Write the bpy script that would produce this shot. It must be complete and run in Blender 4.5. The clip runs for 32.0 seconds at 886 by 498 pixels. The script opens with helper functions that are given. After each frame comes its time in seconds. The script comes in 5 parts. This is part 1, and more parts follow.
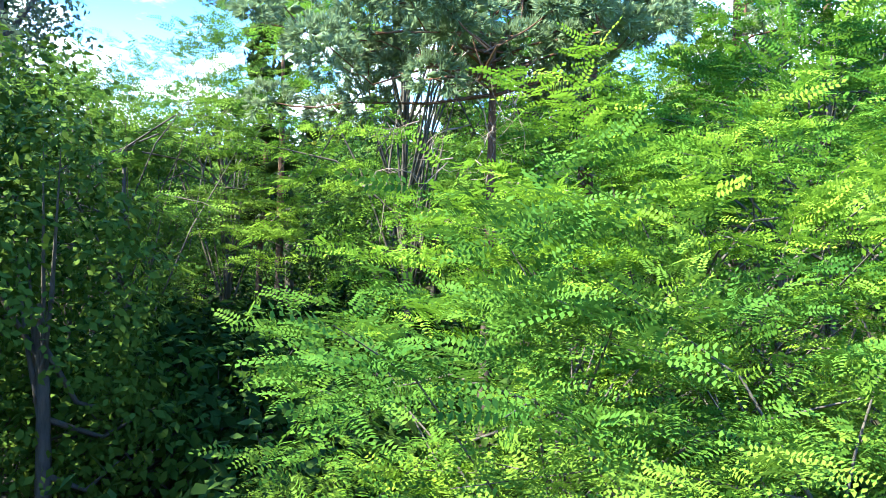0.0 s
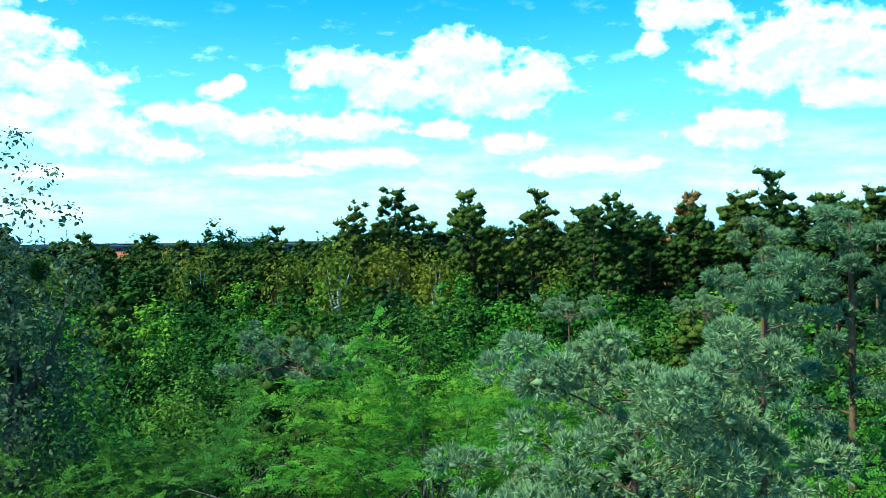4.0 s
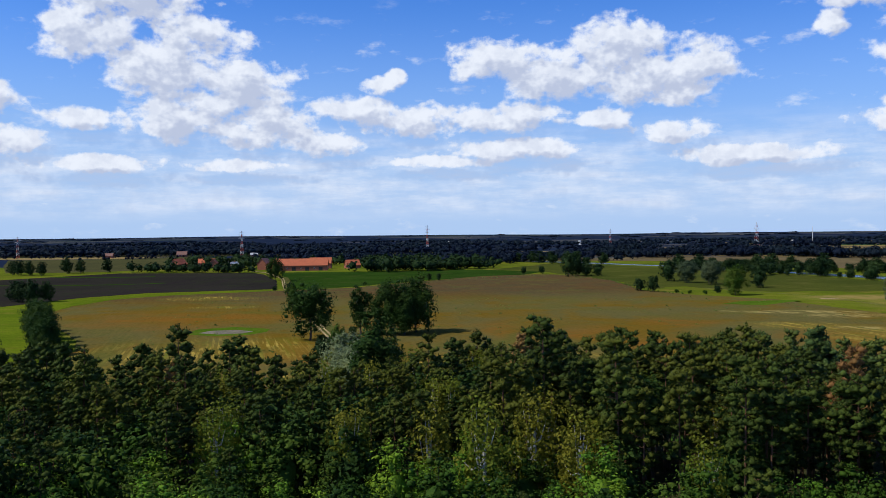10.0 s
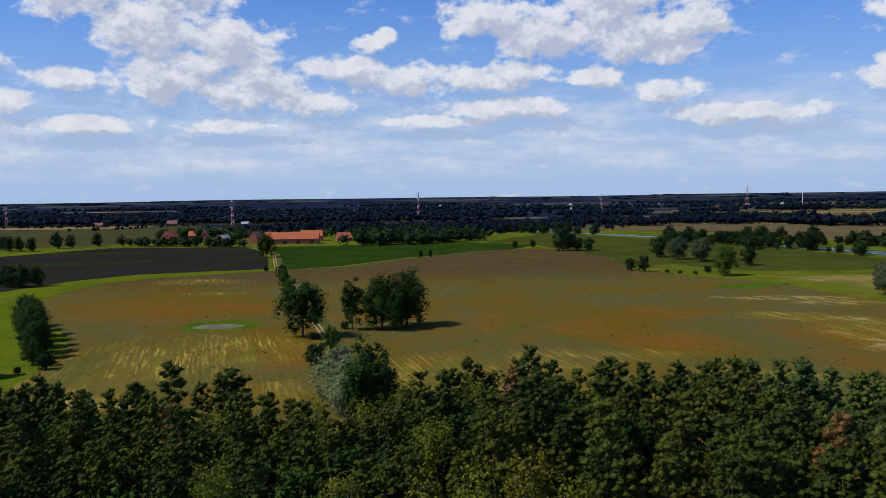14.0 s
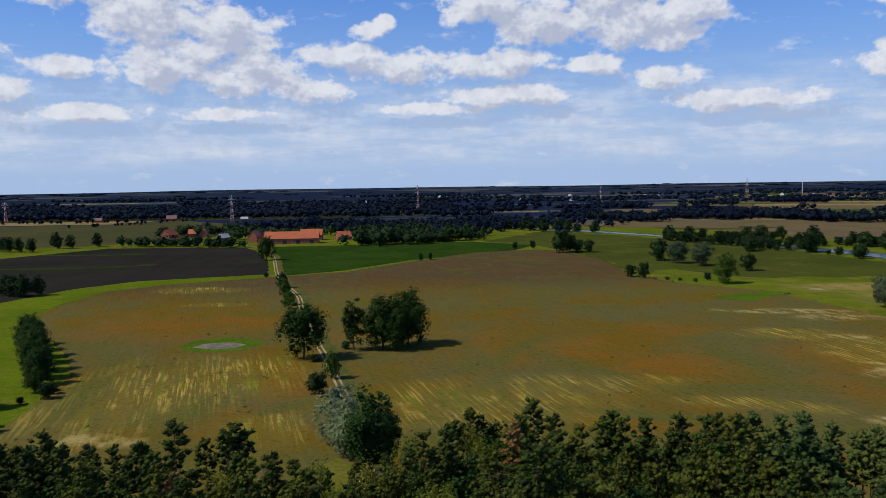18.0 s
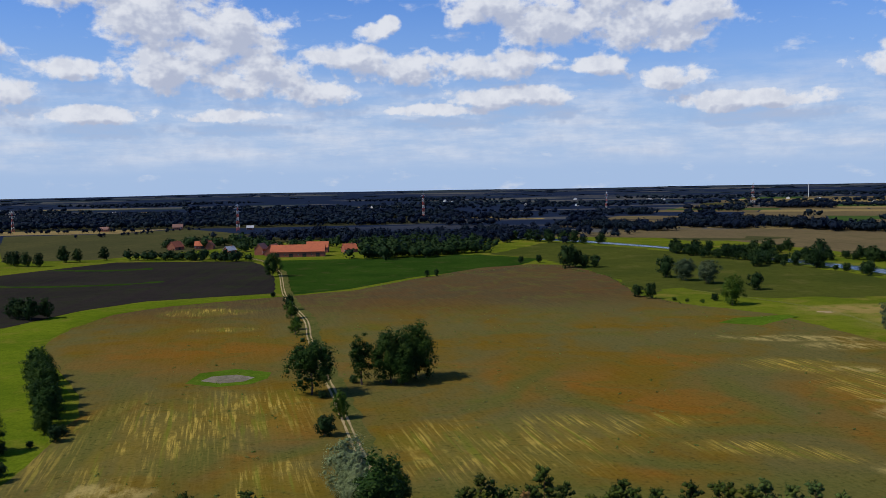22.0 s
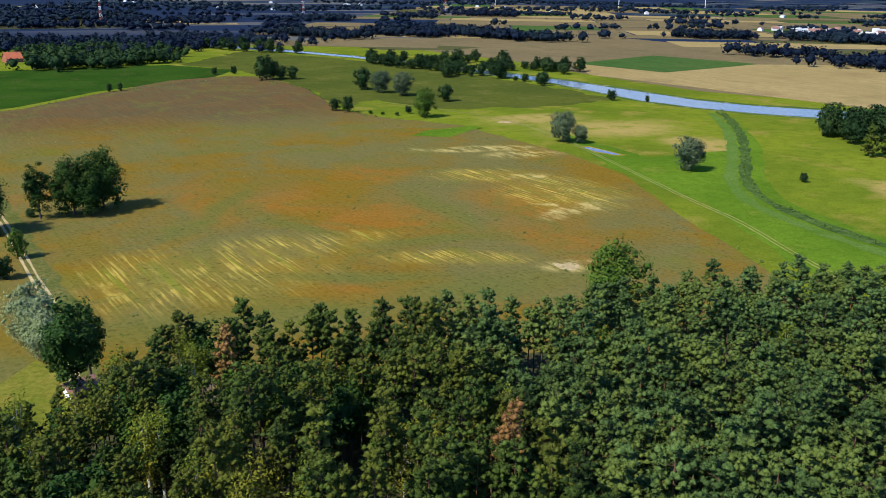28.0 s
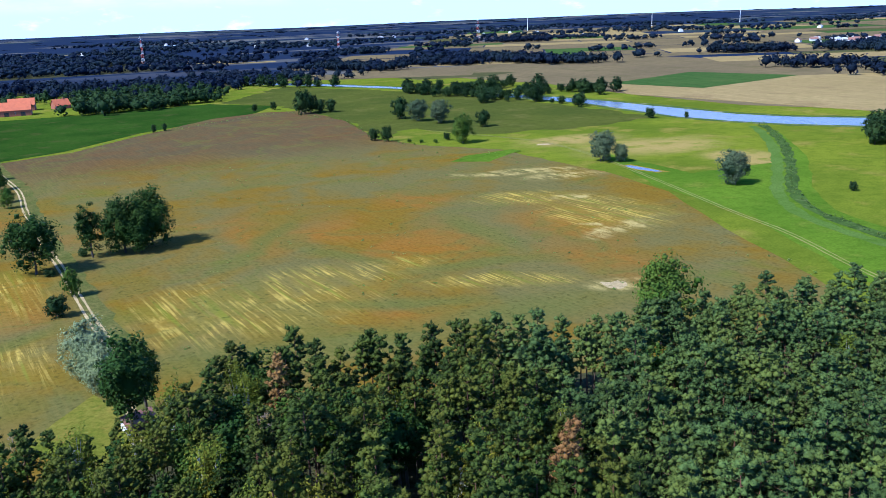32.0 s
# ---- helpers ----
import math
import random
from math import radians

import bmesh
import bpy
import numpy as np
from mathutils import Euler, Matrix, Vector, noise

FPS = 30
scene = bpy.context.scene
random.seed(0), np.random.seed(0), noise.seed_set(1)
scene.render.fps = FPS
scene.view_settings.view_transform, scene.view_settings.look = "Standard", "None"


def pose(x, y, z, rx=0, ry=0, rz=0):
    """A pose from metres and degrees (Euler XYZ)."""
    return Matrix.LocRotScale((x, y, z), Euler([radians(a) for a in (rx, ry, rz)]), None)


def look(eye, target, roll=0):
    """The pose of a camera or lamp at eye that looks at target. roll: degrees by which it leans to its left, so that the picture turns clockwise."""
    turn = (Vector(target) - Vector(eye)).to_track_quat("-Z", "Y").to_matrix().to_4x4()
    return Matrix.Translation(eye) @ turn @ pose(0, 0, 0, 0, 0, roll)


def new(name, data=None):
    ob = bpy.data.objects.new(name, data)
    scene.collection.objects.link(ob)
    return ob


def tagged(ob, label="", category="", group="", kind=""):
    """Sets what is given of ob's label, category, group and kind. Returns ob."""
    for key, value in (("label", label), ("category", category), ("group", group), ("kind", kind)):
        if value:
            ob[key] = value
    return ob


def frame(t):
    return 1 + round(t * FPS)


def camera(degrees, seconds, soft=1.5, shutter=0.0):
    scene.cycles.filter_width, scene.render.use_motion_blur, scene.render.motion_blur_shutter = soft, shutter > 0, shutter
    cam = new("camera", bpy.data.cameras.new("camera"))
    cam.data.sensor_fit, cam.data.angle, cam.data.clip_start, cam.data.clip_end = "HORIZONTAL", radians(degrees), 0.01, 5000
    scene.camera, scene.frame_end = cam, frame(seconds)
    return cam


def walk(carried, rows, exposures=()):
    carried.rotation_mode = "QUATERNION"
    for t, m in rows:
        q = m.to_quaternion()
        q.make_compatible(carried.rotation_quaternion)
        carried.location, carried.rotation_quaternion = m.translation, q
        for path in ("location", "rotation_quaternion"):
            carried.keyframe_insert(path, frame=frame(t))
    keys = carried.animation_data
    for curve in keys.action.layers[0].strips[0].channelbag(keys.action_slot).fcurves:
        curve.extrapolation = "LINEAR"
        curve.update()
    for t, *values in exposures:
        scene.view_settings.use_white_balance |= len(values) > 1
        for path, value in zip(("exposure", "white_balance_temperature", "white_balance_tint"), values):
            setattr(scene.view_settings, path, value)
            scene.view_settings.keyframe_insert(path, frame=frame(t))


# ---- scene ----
K = 0.72          # plan units to metres

PATH = [
    (0.0, -0.81, -0.73, 9.40, -11.10, -1.84, -0.34),
    (0.5, -0.61, -0.20, 12.03, -11.04, -1.61, -0.41),
    (1.0, -0.47, 0.29, 13.76, -10.72, -1.36, -0.85),
    (1.5, -0.72, 0.38, 15.48, -10.73, -0.99, -0.85),
    (2.0, -0.97, 0.30, 17.07, -10.87, -0.68, -0.67),
    (2.5, -0.88, 0.25, 18.76, -10.74, -0.65, -0.77),
    (3.0, -0.78, 0.22, 20.59, -10.72, -0.61, -0.67),
    (3.5, -0.70, 0.16, 22.38, -10.56, -0.55, -0.62),
    (4.0, -0.81, 0.08, 24.06, -10.44, -0.53, -0.79),
    (4.5, -0.93, -0.03, 26.02, -10.39, -0.61, -0.95),
    (6.5, 0.18, -0.15, 34.18, -11.75, -0.77, -0.44),
    (7.0, 0.26, -0.30, 35.94, -12.45, -0.67, -0.44),
    (7.5, 0.42, -0.47, 38.14, -11.77, -0.83, -0.46),
    (8.0, 0.57, -0.75, 40.26, -9.05, -0.85, -0.42),
    (8.5, 0.62, -1.13, 42.16, -5.33, -0.94, -0.47),
    (9.0, 0.66, -1.59, 43.82, -1.63, -0.82, -0.58),
    (9.5, 0.77, -1.83, 46.31, 0.10, -1.02, -0.49),
    (10.0, 0.94, -1.94, 48.72, 0.30, -1.06, -0.52),
    (10.5, 1.19, -1.99, 50.78, 0.43, -1.09, -0.60),
    (11.0, 1.37, -1.92, 52.65, 0.31, -1.09, -0.76),
    (11.5, 1.29, -1.75, 54.74, -0.37, -1.14, -0.59),
    (12.0, 1.24, -1.56, 56.75, -0.42, -1.19, -0.69),
    (12.5, 1.23, -1.43, 58.67, -0.27, -1.22, -0.67),
    (13.0, 1.17, -1.38, 60.64, 0.00, -1.19, -0.63),
    (13.5, 1.15, -1.34, 63.04, -0.16, -2.87, -0.78),
    (14.0, 1.23, -1.38, 65.21, -0.26, -3.77, -0.80),
    (14.5, 1.27, -1.42, 67.21, -0.55, -4.26, -0.78),
    (16.5, 1.05, -0.97, 75.16, -0.78, -4.70, -0.85),
    (17.0, 1.00, -0.79, 77.12, -0.51, -4.70, -0.87),
    (17.5, 0.99, -0.62, 79.06, -0.38, -4.61, -0.88),
    (18.0, 0.78, -0.49, 80.88, -0.29, -4.61, -0.89),
    (18.5, 0.55, -0.30, 82.70, -0.23, -4.59, -0.99),
    (19.0, 0.40, -0.08, 84.54, -0.11, -4.55, -0.79),
    (19.5, 0.31, 0.16, 86.49, -0.13, -4.56, -1.01),
    (20.0, 0.18, 0.35, 88.55, -0.23, -4.51, -1.03),
    (20.5, 0.12, 0.52, 90.62, -0.20, -4.51, -1.01),
    (21.0, 0.04, 0.62, 92.68, -0.16, -4.53, -0.97),
    (21.5, -0.08, 0.71, 94.70, 0.05, -4.53, -1.02),
    (22.0, -0.14, 0.85, 96.77, 0.06, -4.53, -1.04),
    (22.5, -0.11, 1.01, 98.71, 0.08, -4.56, -1.02),
    (23.0, -0.14, 1.09, 100.15, 0.18, -4.64, -0.93),
    (23.5, -0.15, 0.98, 100.60, -0.01, -4.68, -1.12),
    (24.0, -0.19, 0.83, 100.68, 0.00, -6.24, -1.07),
    (24.5, -0.11, 0.74, 100.79, 0.08, -14.42, -1.10),
    (26.5, 1.38, 1.22, 102.30, 0.61, -17.77, -1.64),
    (27.0, 1.79, 1.62, 102.33, -5.24, -17.74, -0.55),
    (27.5, 2.21, 1.74, 102.19, -14.06, -17.66, 0.45),
    (28.0, 2.46, 1.53, 102.20, -20.32, -17.65, 0.76),
    (28.5, 2.54, 1.49, 102.12, -25.23, -17.30, 0.71),
    (29.0, 2.60, 1.57, 101.87, -28.50, -16.51, 0.62),
    (29.5, 2.59, 1.71, 101.67, -30.48, -16.24, 0.34),
    (30.0, 2.64, 1.75, 101.56, -31.45, -16.12, -0.06),
    (30.5, 2.54, 1.78, 101.43, -31.86, -16.00, -0.31),
    (31.0, 2.22, 1.86, 101.23, -27.36, -15.93, -1.39),
    (31.5, 1.67, 1.98, 101.09, -22.18, -15.84, -1.97),
    (32.0, 1.16, 2.05, 100.89, -17.39, -15.76, -2.27),
]
LENS = 55.8
cam = camera(LENS, 32.0, soft=0.65)


def heading(x, y, z, yaw, pitch, roll):
    """The camera's pose from plan units and degrees: yaw to the left of +y, pitch up, roll to its left."""
    eye, a, p = Vector((x, y, z)) * K, radians(yaw), radians(pitch)
    return look(eye, eye + Vector((-math.sin(a) * math.cos(p), math.cos(a) * math.cos(p), math.sin(p))), roll)


walk(cam, [(t, heading(*rest)) for t, *rest in PATH],
     exposures=[(0.0, 2.65, 5900, 0), (1.0, 2.7, 6000, -3), (2.0, 2.15, 6050, -8), (3.0, 1.2, 5650, -32), (4.0, 0.95, 5350, -38), (6.5, 0.28, 6250, -8), (9.0, -0.1, 6500, 8), (14.0, -0.4, 6700, 10), (19.0, -0.42, 6700, 10), (24.0, -0.38, 6700, 10),
                (27.0, 0.42, 6600, 5), (29.0, 0.88, 5850, 9), (30.0, 0.98, 5500, 11), (32.0, 0.9, 5250, 12)])

# ---- world and sun ----
SUN_DIR = Vector((-0.63, -0.17, 0.76)).normalized()
sun_data = bpy.data.lights.new("sun", "SUN")
sun_data.energy, sun_data.angle, sun_data.color = 5.0, radians(0.55), (1.0, 0.94, 0.82)
sun = new("sun", sun_data)
sun.matrix_world = look(SUN_DIR * 200, (0, 0, 0))

world = bpy.data.worlds.new("sky")
scene.world = world
world.use_nodes = True


class Nodes:
    """Short hand for building node trees."""

    def __init__(self, tree):
        self.tree = tree
        tree.nodes.clear()

    def add(self, kind):
        return self.tree.nodes.new(kind)

    def put(self, socket, value):
        if isinstance(value, bpy.types.NodeSocket):
            self.tree.links.new(value, socket)
        elif value is not None:
            if isinstance(value, (tuple, list)) and len(value) == 3 and socket.type == "RGBA":
                value = (*value, 1.0)
            socket.default_value = value

    def math(self, op, a, b=None, c=None, clamp=False):
        n = self.add("ShaderNodeMath")
        n.operation, n.use_clamp = op, clamp
        for s, v in zip(n.inputs, (a, b, c)):
            self.put(s, v)
        return n.outputs[0]

    def vec(self, op, a, b=None):
        n = self.add("ShaderNodeVectorMath")
        n.operation = op
        for s, v in zip(n.inputs, (a, b)):
            self.put(s, v)
        return n.outputs["Value"] if op in ("DOT_PRODUCT", "LENGTH") else n.outputs[0]

    def noise(self, vector, scale, detail=4.0, rough=0.55, dist=0.0):
        n = self.add("ShaderNodeTexNoise")
        self.put(n.inputs["Vector"], vector)
        for key, v in (("Scale", scale), ("Detail", detail), ("Roughness", rough), ("Distortion", dist)):
            self.put(n.inputs[key], v)
        return n.outputs["Fac"]

    def span(self, value, lo, hi, a=0.0, b=1.0, smooth=True):
        n = self.add("ShaderNodeMapRange")
        n.interpolation_type = "SMOOTHSTEP" if smooth else "LINEAR"
        for s, v in zip(n.inputs, (value, lo, hi, a, b)):
            self.put(s, v)
        return n.outputs[0]

    def mix(self, fac, a, b, blend="MIX"):
        n = self.add("ShaderNodeMix")
        n.data_type, n.blend_type = "RGBA", blend
        self.put(n.inputs["Factor"], fac)
        self.put(n.inputs[6], a)
        self.put(n.inputs[7], b)
        return n.outputs[2]

    def add_noise_vector(self, vector, scale):
        n = self.add("ShaderNodeTexNoise")
        self.put(n.inputs["Vector"], vector)
        n.inputs["Scale"].default_value, n.inputs["Detail"].default_value = scale, 4.0
        return self.vec("SUBTRACT", n.outputs["Color"], (0.5, 0.5, 0.5))

    def turned(self, vector, scale, angle=0.0):
        n = self.add("ShaderNodeMapping")
        self.put(n.inputs["Vector"], vector)
        n.inputs["Scale"].default_value = scale
        n.inputs["Rotation"].default_value = (0, 0, radians(angle))
        return n.outputs[0]


# cumulus: azimuth, elevation, half width, half height in degrees
CUMULUS = [
    (-23.0, 12.8, 3.4, 2.0), (-18.6, 10.8, 4.6, 2.2), (-13.4, 10.0, 3.6, 1.9), (-20.5, 15.4, 5.0, 2.2), (-16.5, 12.8, 3.4, 1.4),
    (-17.6, 7.4, 4.6, 1.3), (-12.4, 7.2, 5.0, 1.5), (-8.0, 6.0, 3.0, 0.9), (-23.8, 7.4, 2.7, 0.8), (-15.5, 8.6, 2.6, 1.0),
    (3.4, 11.6, 3.4, 1.6), (7.6, 10.6, 5.4, 2.0), (11.4, 12.2, 3.4, 2.1), (14.0, 10.0, 4.8, 1.9), (16.8, 10.8, 2.6, 1.8),
    (-6.4, 8.4, 3.0, 1.0), (-2.0, 7.6, 4.6, 1.2), (4.0, 7.8, 4.6, 1.1), (10.6, 7.6, 2.0, 0.8), (-4.3, 10.0, 1.5, 0.7), (-3.5, 10.5, 0.9, 0.6),
    (4.4, 5.6, 5.4, 0.9), (15.3, 6.6, 2.6, 0.9), (19.8, 5.0, 5.6, 0.8), (0.0, 4.9, 4.0, 0.5), (-22.6, 4.6, 4.4, 0.7), (-14.0, 4.6, 4.0, 0.5)]
CUMULUS_EAST = [
    (29.5, 7.0, 4.0, 1.5), (26.6, 14.6, 3.0, 1.2), (34.0, 11.4, 7.0, 3.0), (28.6, 10.9, 2.2, 0.8), (24.6, 12.6, 1.2, 0.8), (38.0, 8.8, 6.0, 1.2),
    (-30.0, 8.6, 3.4, 1.6), (-29.0, 6.0, 3.6, 1.1), (-36.0, 10.0, 6.0, 2.6), (46.0, 12.0, 7.0, 2.4)]


def build_sky():
    g = Nodes(world.node_tree)
    sky = g.add("ShaderNodeTexSky")
    sky.sky_type, sky.sun_disc = "NISHITA", False
    sky.sun_elevation, sky.sun_rotation = math.asin(SUN_DIR.z), math.atan2(SUN_DIR.x, SUN_DIR.y) % math.tau
    sky.altitude, sky.air_density, sky.dust_density, sky.ozone_density = 80.0, 1.0, 0.6, 2.5
    way = g.add("ShaderNodeTexCoord").outputs["Generated"]
    split = g.add("ShaderNodeSeparateXYZ")
    g.put(split.inputs[0], way)
    x, y, z = split.outputs
    azimuth = g.math("MULTIPLY", g.math("ARCTAN2", x, y), 180 / math.pi)
    height = g.math("MULTIPLY", g.math("ARCSINE", z), 180 / math.pi)
    flat = g.add("ShaderNodeCombineXYZ")
    g.put(flat.inputs[0], azimuth)
    g.put(flat.inputs[1], height)
    at_sky = flat.outputs[0]

    def thickness(at, detail):
        """How much cumulus lies along a bearing: heaped lobes with billowed rims."""
        body = None
        for a, e, w, h in CUMULUS + CUMULUS_EAST:
            off = g.vec("MULTIPLY", g.vec("SUBTRACT", at, (a, e, 0)), (1 / w, 1 / h, 0))
            value = g.math("SUBTRACT", 1.0, g.vec("DOT_PRODUCT", off, off))
            body = value if body is None else g.math("SMOOTH_MAX", body, value, 0.25)
        body = g.math("MAXIMUM", body, -1.6)
        billow = g.noise(g.turned(at, (0.62, 1.0, 1.0)), 0.75, detail, 0.52, 0.15)
        heap = g.math("ADD", g.math("MULTIPLY", body, 0.74), g.math("MULTIPLY", g.math("SUBTRACT", billow, 0.5), 2.4))
        curl = g.math("SUBTRACT", g.noise(at, 1.9, detail - 3.0, 0.55), 0.5)
        return g.math("ADD", heap, g.math("MULTIPLY", curl, 0.8))

    density = thickness(at_sky, 8.0)
    above = thickness(g.vec("ADD", at_sky, (-0.5, 0.85, 0.0)), 4.0)
    cumulus = g.span(density, -0.10, 0.50)
    # torn shreds, thin streaks low over the horizon, and loose cloud over the rest of the dome
    shred = g.noise(g.turned(at_sky, (0.4, 1.0, 1.0)), 0.8, 6.0, 0.6)
    shreds = g.math("MULTIPLY", g.span(shred, 0.56, 0.74, 0.0, 0.5), g.span(height, 17.0, 12.0))
    low = g.math("MULTIPLY", g.span(height, 0.6, 2.2), g.span(height, 8.5, 4.6))
    streak = g.noise(g.turned(at_sky, (0.16, 0.8, 1.0)), 1.0, 6.0, 0.62)
    veil = g.math("MULTIPLY", low, g.span(streak, 0.32, 0.74, 0.08, 0.72))
    plane = g.vec("DIVIDE", way, g.math("MAXIMUM", z, 0.08))
    loose = g.span(g.noise(plane, 1.1, 6.0, 0.58), 0.52, 0.66)
    outside = g.math("MAXIMUM", g.span(height, 19.0, 27.0), g.span(g.math("ABSOLUTE", azimuth), 50.0, 62.0))
    loose = g.math("MULTIPLY", g.math("MULTIPLY", loose, outside), g.span(height, 1.0, 9.0))
    thin = g.math("MAXIMUM", g.math("MAXIMUM", shreds, veil), g.math("MULTIPLY", loose, 0.4))
    cover = g.math("MAXIMUM", cumulus, thin)
    # the underside of a heap is greyer than its sunlit crown
    under = g.span(g.math("SUBTRACT", above, g.math("MULTIPLY", density, 0.25)), -0.1, 0.75)
    soft = g.span(g.noise(at_sky, 0.9, 5.0, 0.55), 0.4, 0.68, 0.0, 0.35)
    cloud = g.mix(g.math("MAXIMUM", g.math("MULTIPLY", under, 0.9), soft), (0.95, 1.01, 1.14), (0.53, 0.61, 0.83))
    pale = g.math("MULTIPLY", g.span(height, 17.0, 0.2), 0.92)
    blue = g.mix(1.0, sky.outputs[0], (0.046, 0.098, 0.190), "MULTIPLY")
    blue = g.mix(pale, blue, (0.42, 0.63, 1.0))
    blue = g.mix(g.span(height, 7.0, 0.3, 0.0, 0.6), blue, (0.54, 0.72, 1.05))
    shown = g.mix(cover, blue, cloud)
    back = g.add("ShaderNodeBackground")
    g.put(back.inputs["Color"], shown)
    back.inputs["Strength"].default_value = 1.0
    g.put(g.add("ShaderNodeOutputWorld").inputs["Surface"], back.outputs[0])


build_sky()

# ---- materials ----


def material(name):
    m = bpy.data.materials.new(name)
    m.use_nodes = True
    return m, Nodes(m.node_tree)


def finish(g, color, rough=0.85, bump=None, metal=0.0, strength=0.4, distance=0.05, spec=0.3):
    b = g.add("ShaderNodeBsdfPrincipled")
    g.put(b.inputs["Base Color"], color)
    g.put(b.inputs["Roughness"], rough)
    g.put(b.inputs["Metallic"], metal)
    g.put(b.inputs["Specular IOR Level"], spec)
    if bump is not None:
        n = g.add("ShaderNodeBump")
        n.inputs["Strength"].default_value, n.inputs["Distance"].default_value = strength, distance
        g.put(n.inputs["Height"], bump)
        g.put(b.inputs["Normal"], n.outputs[0])
    g.put(g.add("ShaderNodeOutputMaterial").inputs["Surface"], b.outputs[0])
    return b


def place(g):
    return g.add("ShaderNodeNewGeometry").outputs["Position"]


def leaf_material(name, dark, light, warm, glow=0.35, tree_scale=0.16, spread=0.12):
    """Foliage: colour by tree and by twig, with light let through the leaf."""
    m, g = material(name)
    p = place(g)
    own = g.add("ShaderNodeObjectInfo").outputs["Random"]
    tree = g.noise(p, tree_scale, 2.0)
    twig = g.noise(p, 2.3, 3.0, 0.6)
    f = g.span(g.math("ADD", g.math("MULTIPLY", tree, 0.55), g.math("MULTIPLY", twig, 0.5)), 0.38, 0.68, smooth=False)
    color = g.mix(f, dark, light)
    w = g.math("MULTIPLY", g.span(g.math("ADD", g.noise(p, tree_scale * 0.6, 1.0), g.math("MULTIPLY", own, 0.25)), 0.55, 0.8), 0.7)
    color = g.mix(w, color, warm)
    bright = g.math("ADD", 1.0 - spread, g.math("MULTIPLY", own, 2 * spread))
    hsv = g.add("ShaderNodeHueSaturation")
    g.put(hsv.inputs["Color"], color)
    g.put(hsv.inputs["Value"], bright)
    color = hsv.outputs[0]
    b = g.add("ShaderNodeBsdfPrincipled")
    g.put(b.inputs["Base Color"], color)
    b.inputs["Roughness"].default_value = 0.65
    b.inputs["Specular IOR Level"].default_value = 0.05
    t = g.add("ShaderNodeBsdfTranslucent")
    g.put(t.inputs["Color"], g.mix(0.5, color, light))
    s = g.add("ShaderNodeMixShader")
    s.inputs[0].default_value = glow
    g.put(s.inputs[1], b.outputs[0])
    g.put(s.inputs[2], t.outputs[0])
    g.put(g.add("ShaderNodeOutputMaterial").inputs["Surface"], s.outputs[0])
    return m


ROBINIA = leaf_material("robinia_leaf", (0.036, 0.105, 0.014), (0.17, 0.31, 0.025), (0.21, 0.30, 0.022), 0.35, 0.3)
# mid copy: shade on the two nearest robinias is put into the leaf colour
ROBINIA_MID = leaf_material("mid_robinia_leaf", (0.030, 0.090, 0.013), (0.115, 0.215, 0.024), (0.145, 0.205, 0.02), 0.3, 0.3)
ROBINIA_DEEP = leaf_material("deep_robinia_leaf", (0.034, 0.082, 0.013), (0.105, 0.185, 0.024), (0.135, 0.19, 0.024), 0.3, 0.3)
BROADLEAF = leaf_material("broad_leaf", (0.016, 0.042, 0.006), (0.052, 0.105, 0.012), (0.078, 0.112, 0.014), 0.2)
OAK = leaf_material("oak_leaf", (0.011, 0.030, 0.006), (0.028, 0.060, 0.010), (0.038, 0.064, 0.01), 0.15)
PINE = leaf_material("pine_needles", (0.009, 0.017, 0.005), (0.062, 0.090, 0.014), (0.076, 0.080, 0.010), 0.06)
PINE_BLUE = leaf_material("bluish_pine_needles", (0.013, 0.026, 0.008), (0.080, 0.124, 0.031), (0.090, 0.112, 0.020), 0.06)
PINE_GREY = leaf_material("grey_green_pine_needles", (0.075, 0.115, 0.052), (0.275, 0.35, 0.165), (0.25, 0.28, 0.12), 0.25)
ASPEN = leaf_material("grey_aspen_leaf", (0.05, 0.07, 0.035), (0.13, 0.16, 0.085), (0.12, 0.14, 0.06), 0.25)
PINE_RUST = leaf_material("dead_rust_needles", (0.13, 0.062, 0.020), (0.22, 0.115, 0.038), (0.19, 0.11, 0.034), 0.1)
BIRCH = leaf_material("birch_leaf", (0.070, 0.098, 0.010), (0.155, 0.178, 0.018), (0.19, 0.165, 0.018), 0.3)
WILLOW = leaf_material("silver_willow_leaf", (0.09, 0.125, 0.05), (0.24, 0.28, 0.135), (0.20, 0.235, 0.10), 0.15)
# distance haze is painted into the far leaves as blue
FAR_LEAF = leaf_material("hazed_far_foliage", (0.004, 0.008, 0.018), (0.007, 0.013, 0.026), (0.010, 0.018, 0.021), 0.05, 0.02)
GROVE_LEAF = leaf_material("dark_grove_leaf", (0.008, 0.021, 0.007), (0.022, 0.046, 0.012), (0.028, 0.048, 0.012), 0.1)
REED = leaf_material("reed_and_weeds", (0.07, 0.13, 0.02), (0.15, 0.22, 0.04), (0.2, 0.2, 0.06), 0.3)


def bark_material(name, low, high, split):
    m, g = material(name)
    p = g.add("ShaderNodeTexCoord").outputs["Object"]
    sep = g.add("ShaderNodeSeparateXYZ")
    g.put(sep.inputs[0], p)
    grain = g.noise(g.turned(p, (6, 6, 1.2)), 2.0, 5.0, 0.65)
    f = g.span(g.math("ADD", sep.outputs[2], g.math("MULTIPLY", grain, 2.0)), split, split + 3.0)
    color = g.mix(f, low, high)
    color = g.mix(g.span(grain, 0.35, 0.7, 0.0, 0.5), color, tuple(c * 0.4 for c in low))
